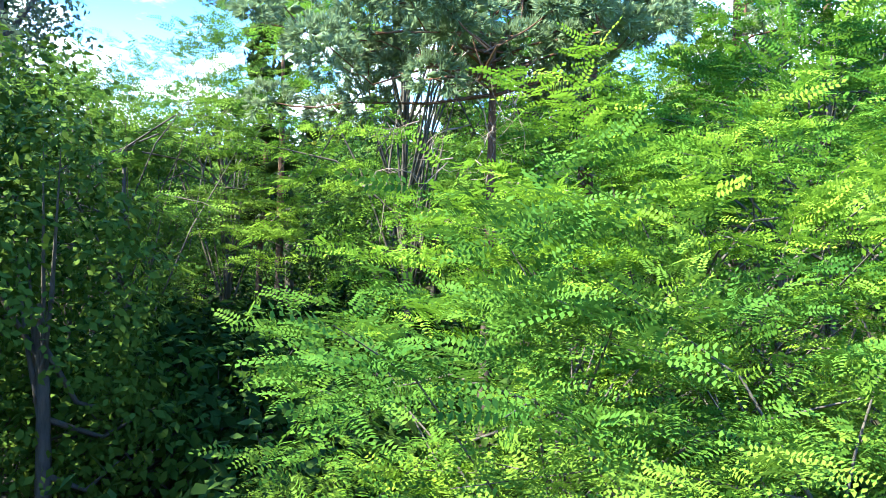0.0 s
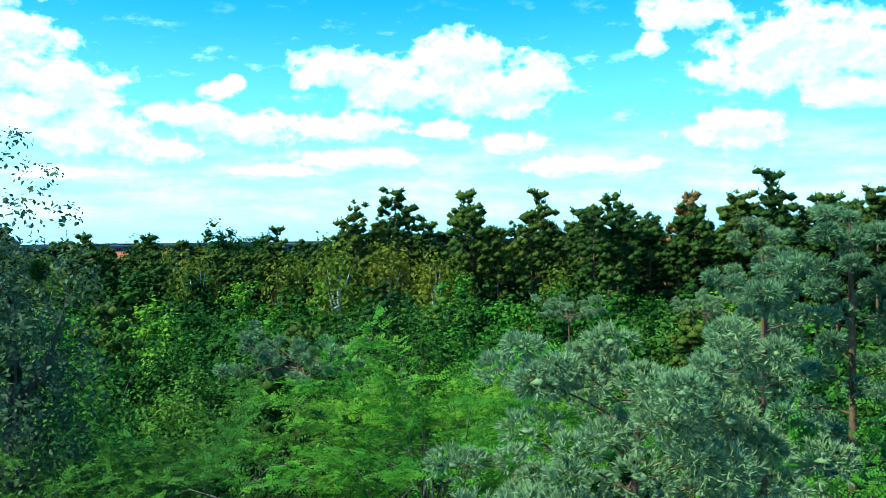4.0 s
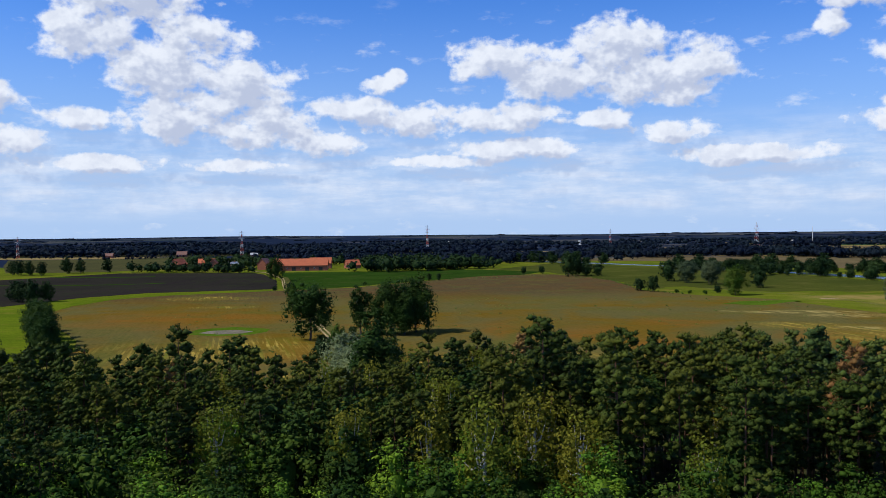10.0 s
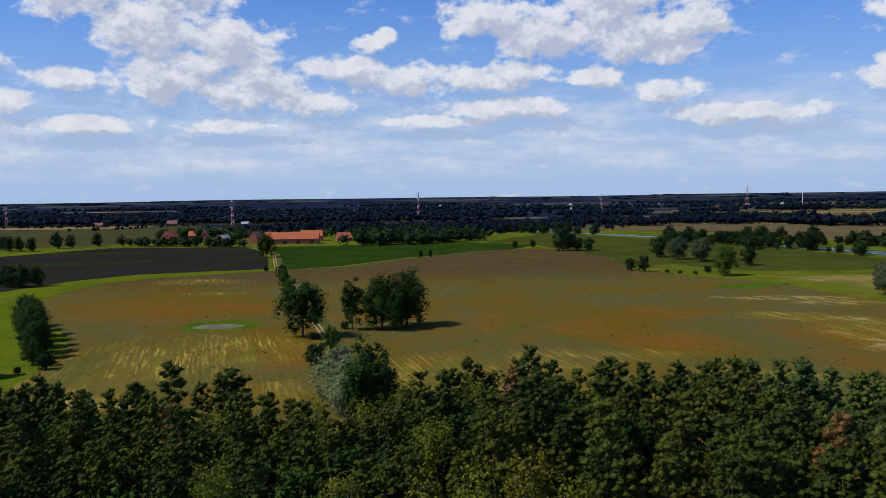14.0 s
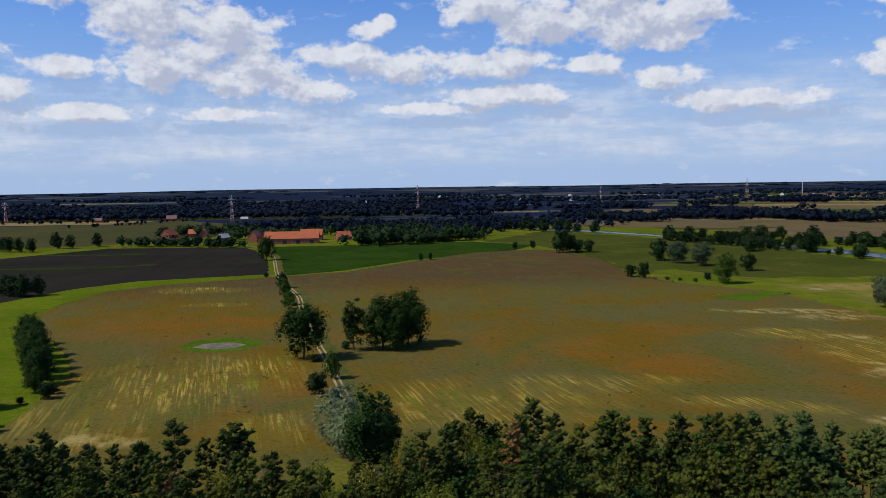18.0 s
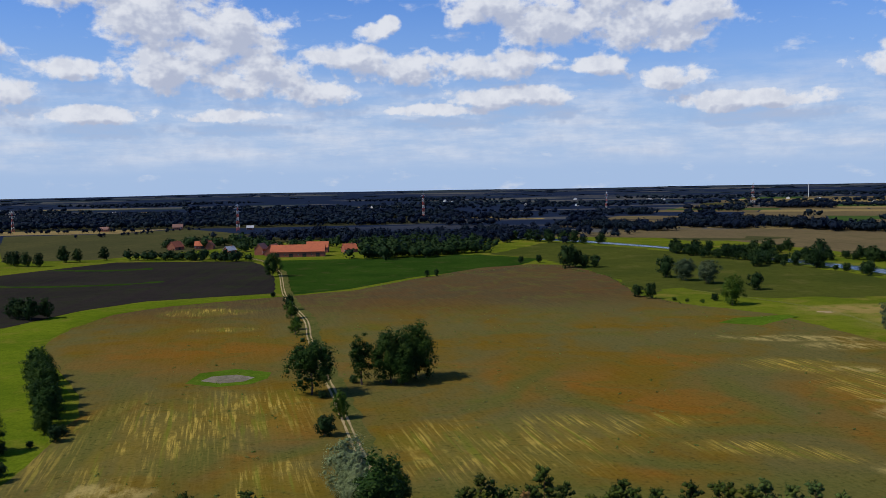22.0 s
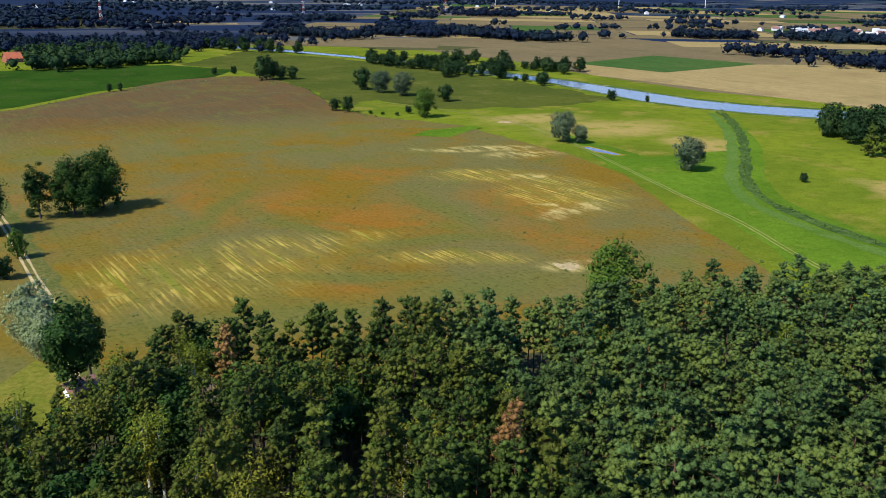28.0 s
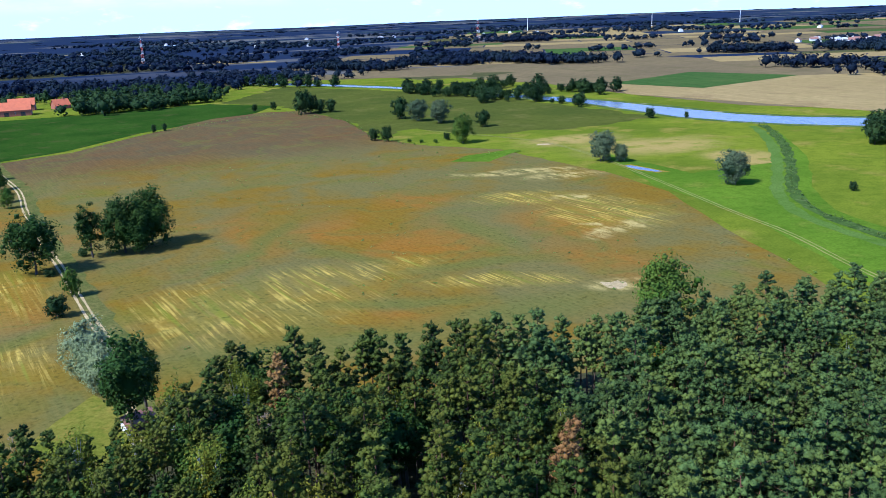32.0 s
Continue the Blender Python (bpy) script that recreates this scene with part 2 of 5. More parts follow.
    finish(g, color, 0.9, grain, strength=0.6, distance=0.04)
    return m


BARK_PINE = bark_material("pine_bark", (0.075, 0.052, 0.04), (0.15, 0.072, 0.038), 6.0)
BARK_DARK = bark_material("dark_bark", (0.075, 0.06, 0.045), (0.09, 0.075, 0.055), 3.0)
BARK_BIRCH = bark_material("birch_bark", (0.2, 0.19, 0.17), (0.55, 0.53, 0.48), 1.0)
BARK_DEAD = bark_material("bare_brown_twigs", (0.16, 0.12, 0.09), (0.24, 0.18, 0.13), 1.0)


def soft_spot(g, p, x, y, rx, ry, turn=0.0, edge=0.5):
    """A soft-edged ellipse on the ground, in plan units, 0 outside and 1 inside."""
    q = g.vec("SUBTRACT", p, (x * K, y * K, 0))
    n = g.add("ShaderNodeMapping")
    g.put(n.inputs["Vector"], q)
    n.inputs["Rotation"].default_value = (0, 0, radians(turn))
    q = g.vec("MULTIPLY", n.outputs[0], (1 / (rx * K), 1 / (ry * K), 0))
    return g.span(g.vec("LENGTH", q), 1.0 + edge, 1.0 - edge)


def spots_of(g, p, spots, edge=0.5):
    out = None
    for spot in spots:
        s = soft_spot(g, p, *spot, edge=edge)
        out = s if out is None else g.math("MAXIMUM", out, s)
    return out


def crop_material():
    """A fallow field: olive-grey weeds, rusty sorrel, thin straw along the drill rows, grassy veins."""
    m, g = material("weedy_fallow_crop")
    p = place(g)
    wob = g.noise(p, 0.02, 4.0, 0.6)
    wob2 = g.noise(g.vec("ADD", p, (400, 90, 0)), 0.02, 4.0, 0.6)
    bend = g.add("ShaderNodeCombineXYZ")
    g.put(bend.inputs[0], g.math("MULTIPLY", g.math("SUBTRACT", wob, 0.5), 44.0))
    g.put(bend.inputs[1], g.math("MULTIPLY", g.math("SUBTRACT", wob2, 0.5), 44.0))
    q = g.vec("ADD", p, bend.outputs[0])
    lane = g.turned(p, (1, 1, 1), -15)
    rows = g.turned(lane, (1.7, 0.075, 1.0))
    fine = g.noise(p, 0.9, 5.0, 0.7)
    row = g.noise(rows, 0.62, 4.0, 0.62)
    row_wide = g.noise(g.turned(lane, (0.5, 0.04, 1.0)), 0.5, 3.0, 0.6)
    wide = g.noise(q, 0.012, 3.0, 0.5)
    mid = g.noise(q, 0.05, 4.0, 0.55)
    brown, orange, grey, green = (0.132, 0.080, 0.010), (0.195, 0.080, 0.009), (0.104, 0.090, 0.028), (0.080, 0.095, 0.012)
    color = g.mix(g.span(g.math("ADD", g.math("MULTIPLY", wide, 0.6), g.math("MULTIPLY", mid, 0.4)), 0.39, 0.57), brown, grey)
    rust = spots_of(g, q, ((102, 361, 30, 36), (33, 408, 16, 46), (75, 397, 18, 26), (76, 265, 26, 10, 30), (120, 447, 22, 22), (-150, 350, 11, 28), (-76, 286, 11, 15), (-67, 342, 13, 26), (180, 360, 22, 40), (165, 300, 18, 36), (-20, 440, 40, 14), (-150, 480, 60, 50)), 0.6)
    rust = g.math("MULTIPLY", rust, g.span(mid, 0.25, 0.62))
    color = g.mix(g.math("MULTIPLY", rust, 0.72), color, orange)
    color = g.mix(g.span(g.noise(q, 0.03, 4.0, 0.6), 0.54, 0.72, 0.0, 0.55), color, green)
    # far part of the field is purplish, with cloud shade painted into the colour
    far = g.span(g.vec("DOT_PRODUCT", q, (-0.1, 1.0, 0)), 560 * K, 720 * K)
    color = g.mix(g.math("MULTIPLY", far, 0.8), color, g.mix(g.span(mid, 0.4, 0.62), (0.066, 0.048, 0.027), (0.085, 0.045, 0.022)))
    # thin straw along the drill rows
    near_p = g.mix(0.4, p, q)
    thin = spots_of(g, near_p, ((-112, 318, 32, 58, 12), (-90, 350, 30, 34), (47, 311, 28, 22), (28, 286, 24, 16), (4, 300, 24, 30), (85, 325, 14, 12), (112, 290, 26, 8, 20), (-58, 268, 16, 22), (-184, 640, 30, 16), (-150, 560, 20, 8), (203, 372, 26, 34), (185, 420, 28, 16, 20), (-156, 320, 7, 60, 14)), 0.55)
    blotch = g.noise(g.turned(lane, (0.22, 0.07, 1.0)), 0.6, 5.0, 0.65)
    weeds = g.math("MULTIPLY", thin, g.span(row_wide, 0.3, 0.7, 0.35, 1.0))
    color = g.mix(g.math("MULTIPLY", weeds, 0.55), color, (0.200, 0.138, 0.020))
    streaks = g.math("MULTIPLY", g.span(row, 0.47, 0.62), g.span(blotch, 0.40, 0.60))
    color = g.mix(g.math("MULTIPLY", g.math("MULTIPLY", thin, streaks), 0.95), color, (0.42, 0.30, 0.055))
    greener = g.math("MULTIPLY", thin, g.span(g.noise(rows, 0.3, 3.0), 0.52, 0.66))
    color = g.mix(g.math("MULTIPLY", greener, 0.6), color, (0.130, 0.150, 0.016))
    # grassy veins along old wet hollows
    vein = spots_of(g, near_p, ((38, 394, 44, 6, -65), (116, 314, 32, 6, 0), (74, 281, 34, 5, 16), (63, 352, 26, 6, 56), (134, 365, 38, 8, 81), (-142, 336, 56, 7, -101), (-90, 289, 22, 6, 90), (-59, 295, 16, 6, -45), (29, 250, 62, 13, 4), (100, 256, 44, 12, -4), (-70, 236, 30, 10)), 0.7)
    drift = g.math("ABSOLUTE", g.math("SUBTRACT", g.noise(q, 0.016, 3.0, 0.5), 0.5))
    vein = g.math("MAXIMUM", vein, g.span(drift, 0.03, 0.006, 0.0, 0.5))
    color = g.mix(g.math("MULTIPLY", vein, 0.75), color, (0.088, 0.092, 0.020))
    bare = spots_of(g, near_p, ((211, 495, 40, 9, 12), (206, 412, 10, 6, 0), (196, 345, 16, 3, 30), (-108, 257, 16, 6), (195, 340, 6, 22, 60), (152, 268, 10, 6, 0), (230, 470, 22, 10, 0)))
    patchy_bare = g.span(g.noise(g.turned(lane, (0.5, 0.16, 1)), 0.5, 5.0, 0.7), 0.4, 0.62)
    color = g.mix(g.math("MULTIPLY", g.math("MULTIPLY", bare, patchy_bare), 0.85), color, (0.370, 0.285, 0.095))
    # faint drill rows and tufts everywhere
    color = g.mix(g.span(row, 0.4, 0.65, 0.0, 0.14), color, (0.190, 0.140, 0.036))
    tuft = g.span(g.noise(p, 0.45, 4.0, 0.65), 0.56, 0.70)
    color = g.mix(g.math("MULTIPLY", tuft, g.math("ADD", 0.32, g.math("MULTIPLY", vein, 0.4))), color, (0.052, 0.056, 0.014))
    color = g.mix(g.span(fine, 0.35, 0.75, 0.0, 0.5), color, g.mix(1.0, color, (0.45, 0.47, 0.42), "MULTIPLY"))
    finish(g, color, 0.95, fine, strength=0.5, distance=0.2, spec=0.0)
    return m


def ground_material(name, a, b, c, scale=0.02, stripes=0.0, turn=0.0, fine=1.2, spots=(), dry=(0.28, 0.20, 0.06)):
    """Grass or soil: two broad colours, a third in patches, and a fine grain."""
    m, g = material(name)
    p = place(g)
    broad = g.noise(p, scale, 5.0, 0.62)
    patch = g.noise(g.vec("ADD", p, (70, 310, 0)), scale * 2.7, 4.0, 0.6)
    grain = g.noise(p, fine, 4.0, 0.7)
    color = g.mix(g.span(broad, 0.36, 0.64), a, b)
    color = g.mix(g.span(patch, 0.52, 0.70, 0.0, 0.8), color, c)
    tuft = g.noise(p, scale * 14, 4.0, 0.65)
    color = g.mix(g.span(tuft, 0.42, 0.7, 0.0, 0.45), color, g.mix(1.0, a, (0.6, 0.7, 0.6), "MULTIPLY"))
    worn = None
    for spot in spots:
        bent = g.vec("ADD", p, g.vec("MULTIPLY", g.add_noise_vector(p, 0.03), (36, 36, 0)))
        s = soft_spot(g, bent, *spot, edge=0.6)
        worn = s if worn is None else g.math("MAXIMUM", worn, s)
    if worn is not None:
        worn = g.math("MULTIPLY", worn, g.span(g.noise(p, 0.09, 5.0, 0.7), 0.30, 0.54))
        color = g.mix(g.math("MULTIPLY", worn, 0.9), color, dry)
    if stripes:
        row = g.noise(g.turned(p, (1.0, 0.02, 1.0), turn), 0.25, 3.0, 0.6)
        color = g.mix(g.span(row, 0.35, 0.65, 0.0, stripes), color, c)
    color = g.mix(g.span(grain, 0.3, 0.75, 0.0, 0.6), color, g.mix(1.0, color, (0.42, 0.45, 0.42), "MULTIPLY"))
    finish(g, color, 0.95, grain, strength=0.5, distance=0.15, spec=0.0)
    return m


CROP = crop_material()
MEADOW = ground_material("meadow_grass", (0.086, 0.113, 0.010), (0.134, 0.154, 0.013), (0.20, 0.16, 0.03), 0.012,
                         spots=((335, 545, 50, 32), (378, 325, 12, 26), (425, 262, 60, 16, 50), (470, 175, 70, 20, 50), (395, 298, 30, 10, 30), (300, 600, 40, 20), (362, 470, 22, 30), (560, 380, 60, 30), (520, 240, 40, 14, 50)))
LUSH = ground_material("lush_grass", (0.062, 0.112, 0.009), (0.092, 0.148, 0.012), (0.125, 0.145, 0.019), 0.02)
DRY = ground_material("dry_meadow_grass", (0.19, 0.15, 0.022), (0.14, 0.14, 0.016), (0.09, 0.13, 0.01), 0.02)
STRIP = ground_material("yellow_green_grass", (0.085, 0.125, 0.008), (0.120, 0.155, 0.010), (0.15, 0.15, 0.018), 0.02)
# olive river meadow, its own dull tone plus painted cloud shade
SHADED_MEADOW = ground_material("cloud_shaded_olive_meadow", (0.052, 0.064, 0.012), (0.072, 0.080, 0.014), (0.10, 0.092, 0.022), 0.015)
TRODDEN = ground_material("trodden_path", (0.22, 0.20, 0.065), (0.17, 0.175, 0.045), (0.12, 0.14, 0.025), 0.1)
GLADE = ground_material("glade_grass", (0.09, 0.11, 0.012), (0.15, 0.135, 0.022), (0.21, 0.15, 0.03), 0.06)
# ploughed soil, made darker to hold the shade of a cloud
PLOUGH = ground_material("cloud_shaded_plough_soil", (0.022, 0.018, 0.018), (0.030, 0.024, 0.022), (0.026, 0.032, 0.014), 0.012, 0.4, 20)
STUBBLE = ground_material("dull_green_stubble", (0.066, 0.062, 0.026), (0.088, 0.078, 0.03), (0.05, 0.057, 0.02), 0.01, 0.6, 70)
WHEAT = ground_material("ripe_wheat", (0.25, 0.18, 0.07), (0.29, 0.21, 0.085), (0.20, 0.14, 0.06), 0.008, 0.5, 55)
FALLOW = ground_material("brown_fallow", (0.135, 0.098, 0.052), (0.165, 0.12, 0.058), (0.105, 0.086, 0.038), 0.008, 0.5, 60)
GREENCROP = ground_material("green_crop", (0.035, 0.075, 0.018), (0.045, 0.085, 0.02), (0.065, 0.09, 0.025), 0.008, 0.4, 55)
# cloud shade is mixed into this deep green
PASTURE = ground_material("cloud_shaded_pasture", (0.018, 0.044, 0.006), (0.028, 0.060, 0.008), (0.048, 0.060, 0.014), 0.02)
LITTER = ground_material("forest_floor_litter", (0.035, 0.035, 0.016), (0.055, 0.05, 0.025), (0.04, 0.06, 0.018), 0.2)
SAND = ground_material("pale_sandy_soil", (0.42, 0.315, 0.16), (0.34, 0.25, 0.125), (0.22, 0.175, 0.07), 0.15)


def farland_material():
    """The plain beyond the river: dark woods broken by long pale and green parcels, blued by painted haze."""
    m, g = material("hazed_wooded_plain")
    p = place(g)
    parcel = g.add("ShaderNodeTexVoronoi")
    parcel.inputs["Scale"].default_value = 1.0
    g.put(parcel.inputs["Vector"], g.turned(p, (0.0022, 0.0075, 1.0), 12))
    tone = g.add("ShaderNodeSeparateColor")
    g.put(tone.inputs[0], parcel.outputs["Color"])
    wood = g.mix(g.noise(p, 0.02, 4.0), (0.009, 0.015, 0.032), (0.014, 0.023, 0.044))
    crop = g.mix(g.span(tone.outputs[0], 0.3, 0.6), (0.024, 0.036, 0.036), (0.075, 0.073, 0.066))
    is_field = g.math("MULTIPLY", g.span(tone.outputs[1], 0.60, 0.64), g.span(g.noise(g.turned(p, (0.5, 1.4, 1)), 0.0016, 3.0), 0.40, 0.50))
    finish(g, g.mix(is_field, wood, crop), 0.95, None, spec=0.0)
    return m


FARLAND = farland_material()


def plain(name, a, b, scale=1.0, rough=0.8, metal=0.0, spec=0.3):
    m, g = material(name)
    p = place(g)
    f = g.noise(p, scale, 5.0, 0.65)
    f2 = g.noise(p, scale * 7, 3.0, 0.6)
    color = g.mix(g.span(f, 0.35, 0.65), a, b)
    color = g.mix(g.span(f2, 0.4, 0.8, 0.0, 0.35), color, tuple(c * 0.55 for c in a))
    finish(g, color, rough, f2, metal, 0.3, 0.03, spec)
    return m


def water_material():
    m, g = material("river_water")
    p = place(g)
    ripple = g.noise(g.turned(p, (1, 1, 1)), 0.5, 4.0, 0.6)
    finish(g, g.mix(g.noise(p, 0.02, 3.0), (0.03, 0.05, 0.06), (0.05, 0.07, 0.07)), 0.25, ripple, strength=0.2, distance=0.1, spec=0.35)
    return m


WATER = water_material()
BRICK = plain("red_brick", (0.30, 0.105, 0.055), (0.24, 0.085, 0.05), 0.6, 0.9)
TILE = plain("orange_clay_roof_tiles", (0.44, 0.115, 0.045), (0.36, 0.095, 0.04), 0.25, 0.8)
TILE_OLD = plain("old_brown_roof_tiles", (0.22, 0.11, 0.08), (0.17, 0.09, 0.07), 0.3, 0.85)
RENDER_WHITE = plain("white_plaster", (0.72, 0.70, 0.66), (0.64, 0.62, 0.58), 0.5, 0.9)
ROOF_GREY = plain("grey_sheet_roof", (0.42, 0.42, 0.42), (0.35, 0.35, 0.36), 0.5, 0.7)
DARK_HOLE = plain("dark_timber_doors", (0.03, 0.025, 0.02), (0.05, 0.04, 0.03), 1.0, 0.9)
PAINT_RED = plain("red_painted_steel", (0.5, 0.09, 0.06), (0.42, 0.08, 0.05), 1.0, 0.6)
PAINT_WHITE = plain("white_painted_steel", (0.72, 0.72, 0.70), (0.64, 0.64, 0.62), 1.0, 0.6)
GLASS_DARK = plain("dark_window_glass", (0.02, 0.025, 0.03), (0.03, 0.035, 0.04), 1.0, 0.15, 0.0, 0.6)

# ---- helpers for meshes ----
rng = np.random.default_rng(7)


def np_mesh(name, verts, faces, mats, index=None):
    """A mesh from arrays: faces is (n, 3) or (n, 4)."""
    verts, faces = np.asarray(verts, np.float32), np.asarray(faces, np.int32)
    me = bpy.data.meshes.new(name)
    n, k = faces.shape
    me.vertices.add(len(verts))
    me.vertices.foreach_set("co", verts.ravel())
    me.loops.add(n * k)
    me.loops.foreach_set("vertex_index", faces.ravel())
    me.polygons.add(n)
    me.polygons.foreach_set("loop_start", np.arange(0, n * k, k, dtype=np.int32))
    me.polygons.foreach_set("loop_total", np.full(n, k, np.int32))
    if index is not None:
        me.polygons.foreach_set("material_index", np.asarray(index, np.int32))
    me.update(calc_edges=True)
    for m in mats:
        me.materials.append(m)
    return me


def part_mesh(name, me, parent=None, label=""):
    ob = new(name, me)
    ob.parent = parent
    return tagged(ob, label)


def part(name, bm, mat, parent=None, label=""):
    me = bpy.data.meshes.new(name)
    bm.to_mesh(me)
    bm.free()
    me.materials.append(mat)
    return part_mesh(name, me, parent, label)


def thing(name, label, category, group="", kind=""):
    return tagged(new(name), label, category, group, kind)


def joined(pieces):
    """Arrays of verts and faces joined into one pair."""
    vs, fs, n = [], [], 0
    for v, f in pieces:
        vs.append(v)
        fs.append(f + n)
        n += len(v)
    return np.concatenate(vs), np.concatenate(fs)


def tube(points, radii, sides=6):
    """A tapered tube of quads along points."""
    points, radii = np.asarray(points, float), np.asarray(radii, float)
    ahead = np.gradient(points, axis=0)
    ahead /= np.linalg.norm(ahead, axis=1, keepdims=True) + 1e-9
    ref = np.where(np.abs(ahead[:, 2:3]) > 0.9, [[1.0, 0, 0]], [[0, 0, 1.0]])
    u = np.cross(ahead, ref)
    u /= np.linalg.norm(u, axis=1, keepdims=True) + 1e-9
    w = np.cross(ahead, u)
    a = np.linspace(0, 2 * np.pi, sides, endpoint=False)
    ring = u[:, None] * np.cos(a)[None, :, None] + w[:, None] * np.sin(a)[None, :, None]
    v = (points[:, None] + ring * radii[:, None, None]).reshape(-1, 3)
    i, j = np.meshgrid(np.arange(len(points) - 1), np.arange(sides), indexing="ij")
    i, j = i.ravel(), j.ravel()
    k = (j + 1) % sides
    return v, np.stack([i * sides + j, i * sides + k, (i + 1) * sides + k, (i + 1) * sides + j], 1)


def unit(a):
    return a / (np.linalg.norm(a, axis=-1, keepdims=True) + 1e-9)


def needles(r, centres, outward, per, length, width, up=0.35):
    """Tufts of thin triangles that fan out from each centre."""
    n = len(centres)
    d = unit(outward[:, None] * 0.75 + np.array([0, 0, up]) + r.normal(0, 0.62, (n, per, 3)))
    side = unit(np.cross(d, r.normal(0, 1, (n, per, 3)))) * width
    base = centres[:, None] + r.normal(0, 0.14 * length, (n, per, 3))
    tip = base + d * length * r.uniform(0.7, 1.25, (n, per, 1))
    v = np.stack([base - side, base + side, tip], 2).reshape(-1, 3)
    return v, np.arange(len(v)).reshape(-1, 3)


def leaves(r, centres, outward, size, up=0.5):
    """Single rhombic leaves."""
    n = len(centres)
    normal = unit(outward * 0.9 + np.array([0, 0, up * 0.8]) + r.normal(0, 0.48, (n, 3)))
    u = unit(np.cross(normal, r.normal(0, 1, (n, 3))))
    w = np.cross(normal, u)
    s = (size * r.uniform(0.6, 1.35, n))[:, None]
    bend = normal * s * 0.18
    v = np.stack([centres - u * s, centres - w * s * 0.55 + bend, centres + u * s, centres + w * s * 0.55 + bend], 1).reshape(-1, 3)
    return v, np.arange(len(v)).reshape(-1, 4)


def pinnate(r, base, ahead, length, pairs=4):
    """Feathered leaves: pairs of leaflets along a drooping midrib, and one at its end."""
    n = len(base)
    ahead = unit(ahead)
    side = unit(np.cross(ahead, np.array([0, -0.3, 1.0]) + r.normal(0, 0.55, (n, 3))))
    up = np.cross(side, ahead)
    ln = (length * r.uniform(0.75, 1.25, n))[:, None]
    quads = []
    for k in range(pairs + 1):
        f = (k + 0.8) / (pairs + 0.8)
        at_rib = base + ahead * ln * f - up * ln * 0.28 * f * f
        for sgn in ((-1, 1) if k < pairs else (0,)):
            d = unit(side * sgn + ahead * (0.35 if sgn else 1.0) - up * 0.15 + r.normal(0, 0.1, (n, 3)))
            w = unit(np.cross(d, up)) * ln * 0.36 / pairs
            l2 = ln * (0.30 - 0.08 * f) * (1.0 if pairs < 5 else 0.75)
            lift = up * ln * 0.015
            quads.append(np.stack([at_rib, at_rib + d * l2 * 0.5 - w + lift, at_rib + d * l2, at_rib + d * l2 * 0.5 + w + lift], 1))
    v = np.stack(quads, 1).reshape(-1, 3)
    return v, np.arange(len(v)).reshape(-1, 4)


# ---- kinds of trees: each gives (wood verts, faces), (crown verts, faces) ----


def stand_pine(seed, h, base, spread, levels, round_, clumps, per, length, width, lump=0.5):
    """A plantation pine: bare trunk and tiers of upswept limbs, each with dense cushions of needles out to its tip."""
    r = np.random.default_rng(seed)
    lean = r.normal(0, 0.35, 2)
    zs = np.linspace(0, h * 0.97, 6)
    f = zs / h
    trunk = np.stack([lean[0] * f ** 2, lean[1] * f ** 2, zs], 1)
    wood = [tube(trunk, 0.0105 * h * (1 - 0.86 * f) + 0.012, 5)]
    centres, sizes, outs = [], [], []
    for k in range(levels):
        q = (k + r.uniform(0.25, 0.75)) / levels
        z = base + (h * 0.97 - base) * q
        wide = spread * (0.7 + 0.3 * min(1.0, 3.0 * q)) * (1.04 - q ** 2.2 * 0.72)
        n = round_ if q < 0.75 else max(3, round_ - 1)
        for j in range(n):
            reach = wide * r.uniform(0.5, 1.15)
            a = j * 6.283 / n + k * 1.1 + r.uniform(-0.5, 0.5)
            root = np.array([np.interp(z, zs, trunk[:, 0]), np.interp(z, zs, trunk[:, 1]), z + r.uniform(-0.6, 0.5)])
            out = np.array([math.cos(a), math.sin(a), r.uniform(-0.1, 0.4) + 0.45 * q])
            end = root + out * reach
            if k % 2 == 0:
                wood.append(tube([root, (root + end) / 2 - np.array([0, 0, 0.05 * reach]), end], [0.035, 0.022, 0.006], 3))
            s = np.linspace(0.5, 1.0, clumps) + r.uniform(-0.1, 0.1, clumps)
            centres.append(root + out * reach * s[:, None] + r.normal(0, 1, (clumps, 3)) * np.array([0.15, 0.15, 0.04]) * max(0.7, reach))
            sizes.append(lump * r.uniform(0.65, 1.2, clumps))
            outs.append(np.repeat(out[None] * np.array([1, 1, 0.3]), clumps, 0))
    tip = np.array([(0, 0, 0.25), (0.3, 0.1, -0.2), (-0.25, 0.25, -0.3), (0.0, -0.35, -0.35), (0.1, 0.1, -0.75), (-0.1, -0.1, -1.1)])
    centres.append(trunk[-1:] + tip)
    sizes.append(lump * np.array([0.5, 0.6, 0.65, 0.65, 0.8, 0.8]))
    outs.append(np.repeat([[0, 0, 1.0]], 6, 0))
    c, o, size = np.concatenate(centres), unit(np.concatenate(outs)), np.concatenate(sizes)
    n = len(c)
    d = unit(r.normal(0, 1, (n, per, 3)) + o[:, None] * 0.5 + np.array([0, 0, 0.55]))
    p = c[:, None] + d * size[:, None, None] * np.array([1, 1, 0.8]) * r.uniform(0.45, 0.8, (n, per, 1))
    crown = needles(r, p.reshape(-1, 3), d.reshape(-1, 3) * 0.8, 1, length, width, 0.55)
    return joined(wood), joined([crown, lumps(r, c, 0.88 * size, 0.8, quads=False)])


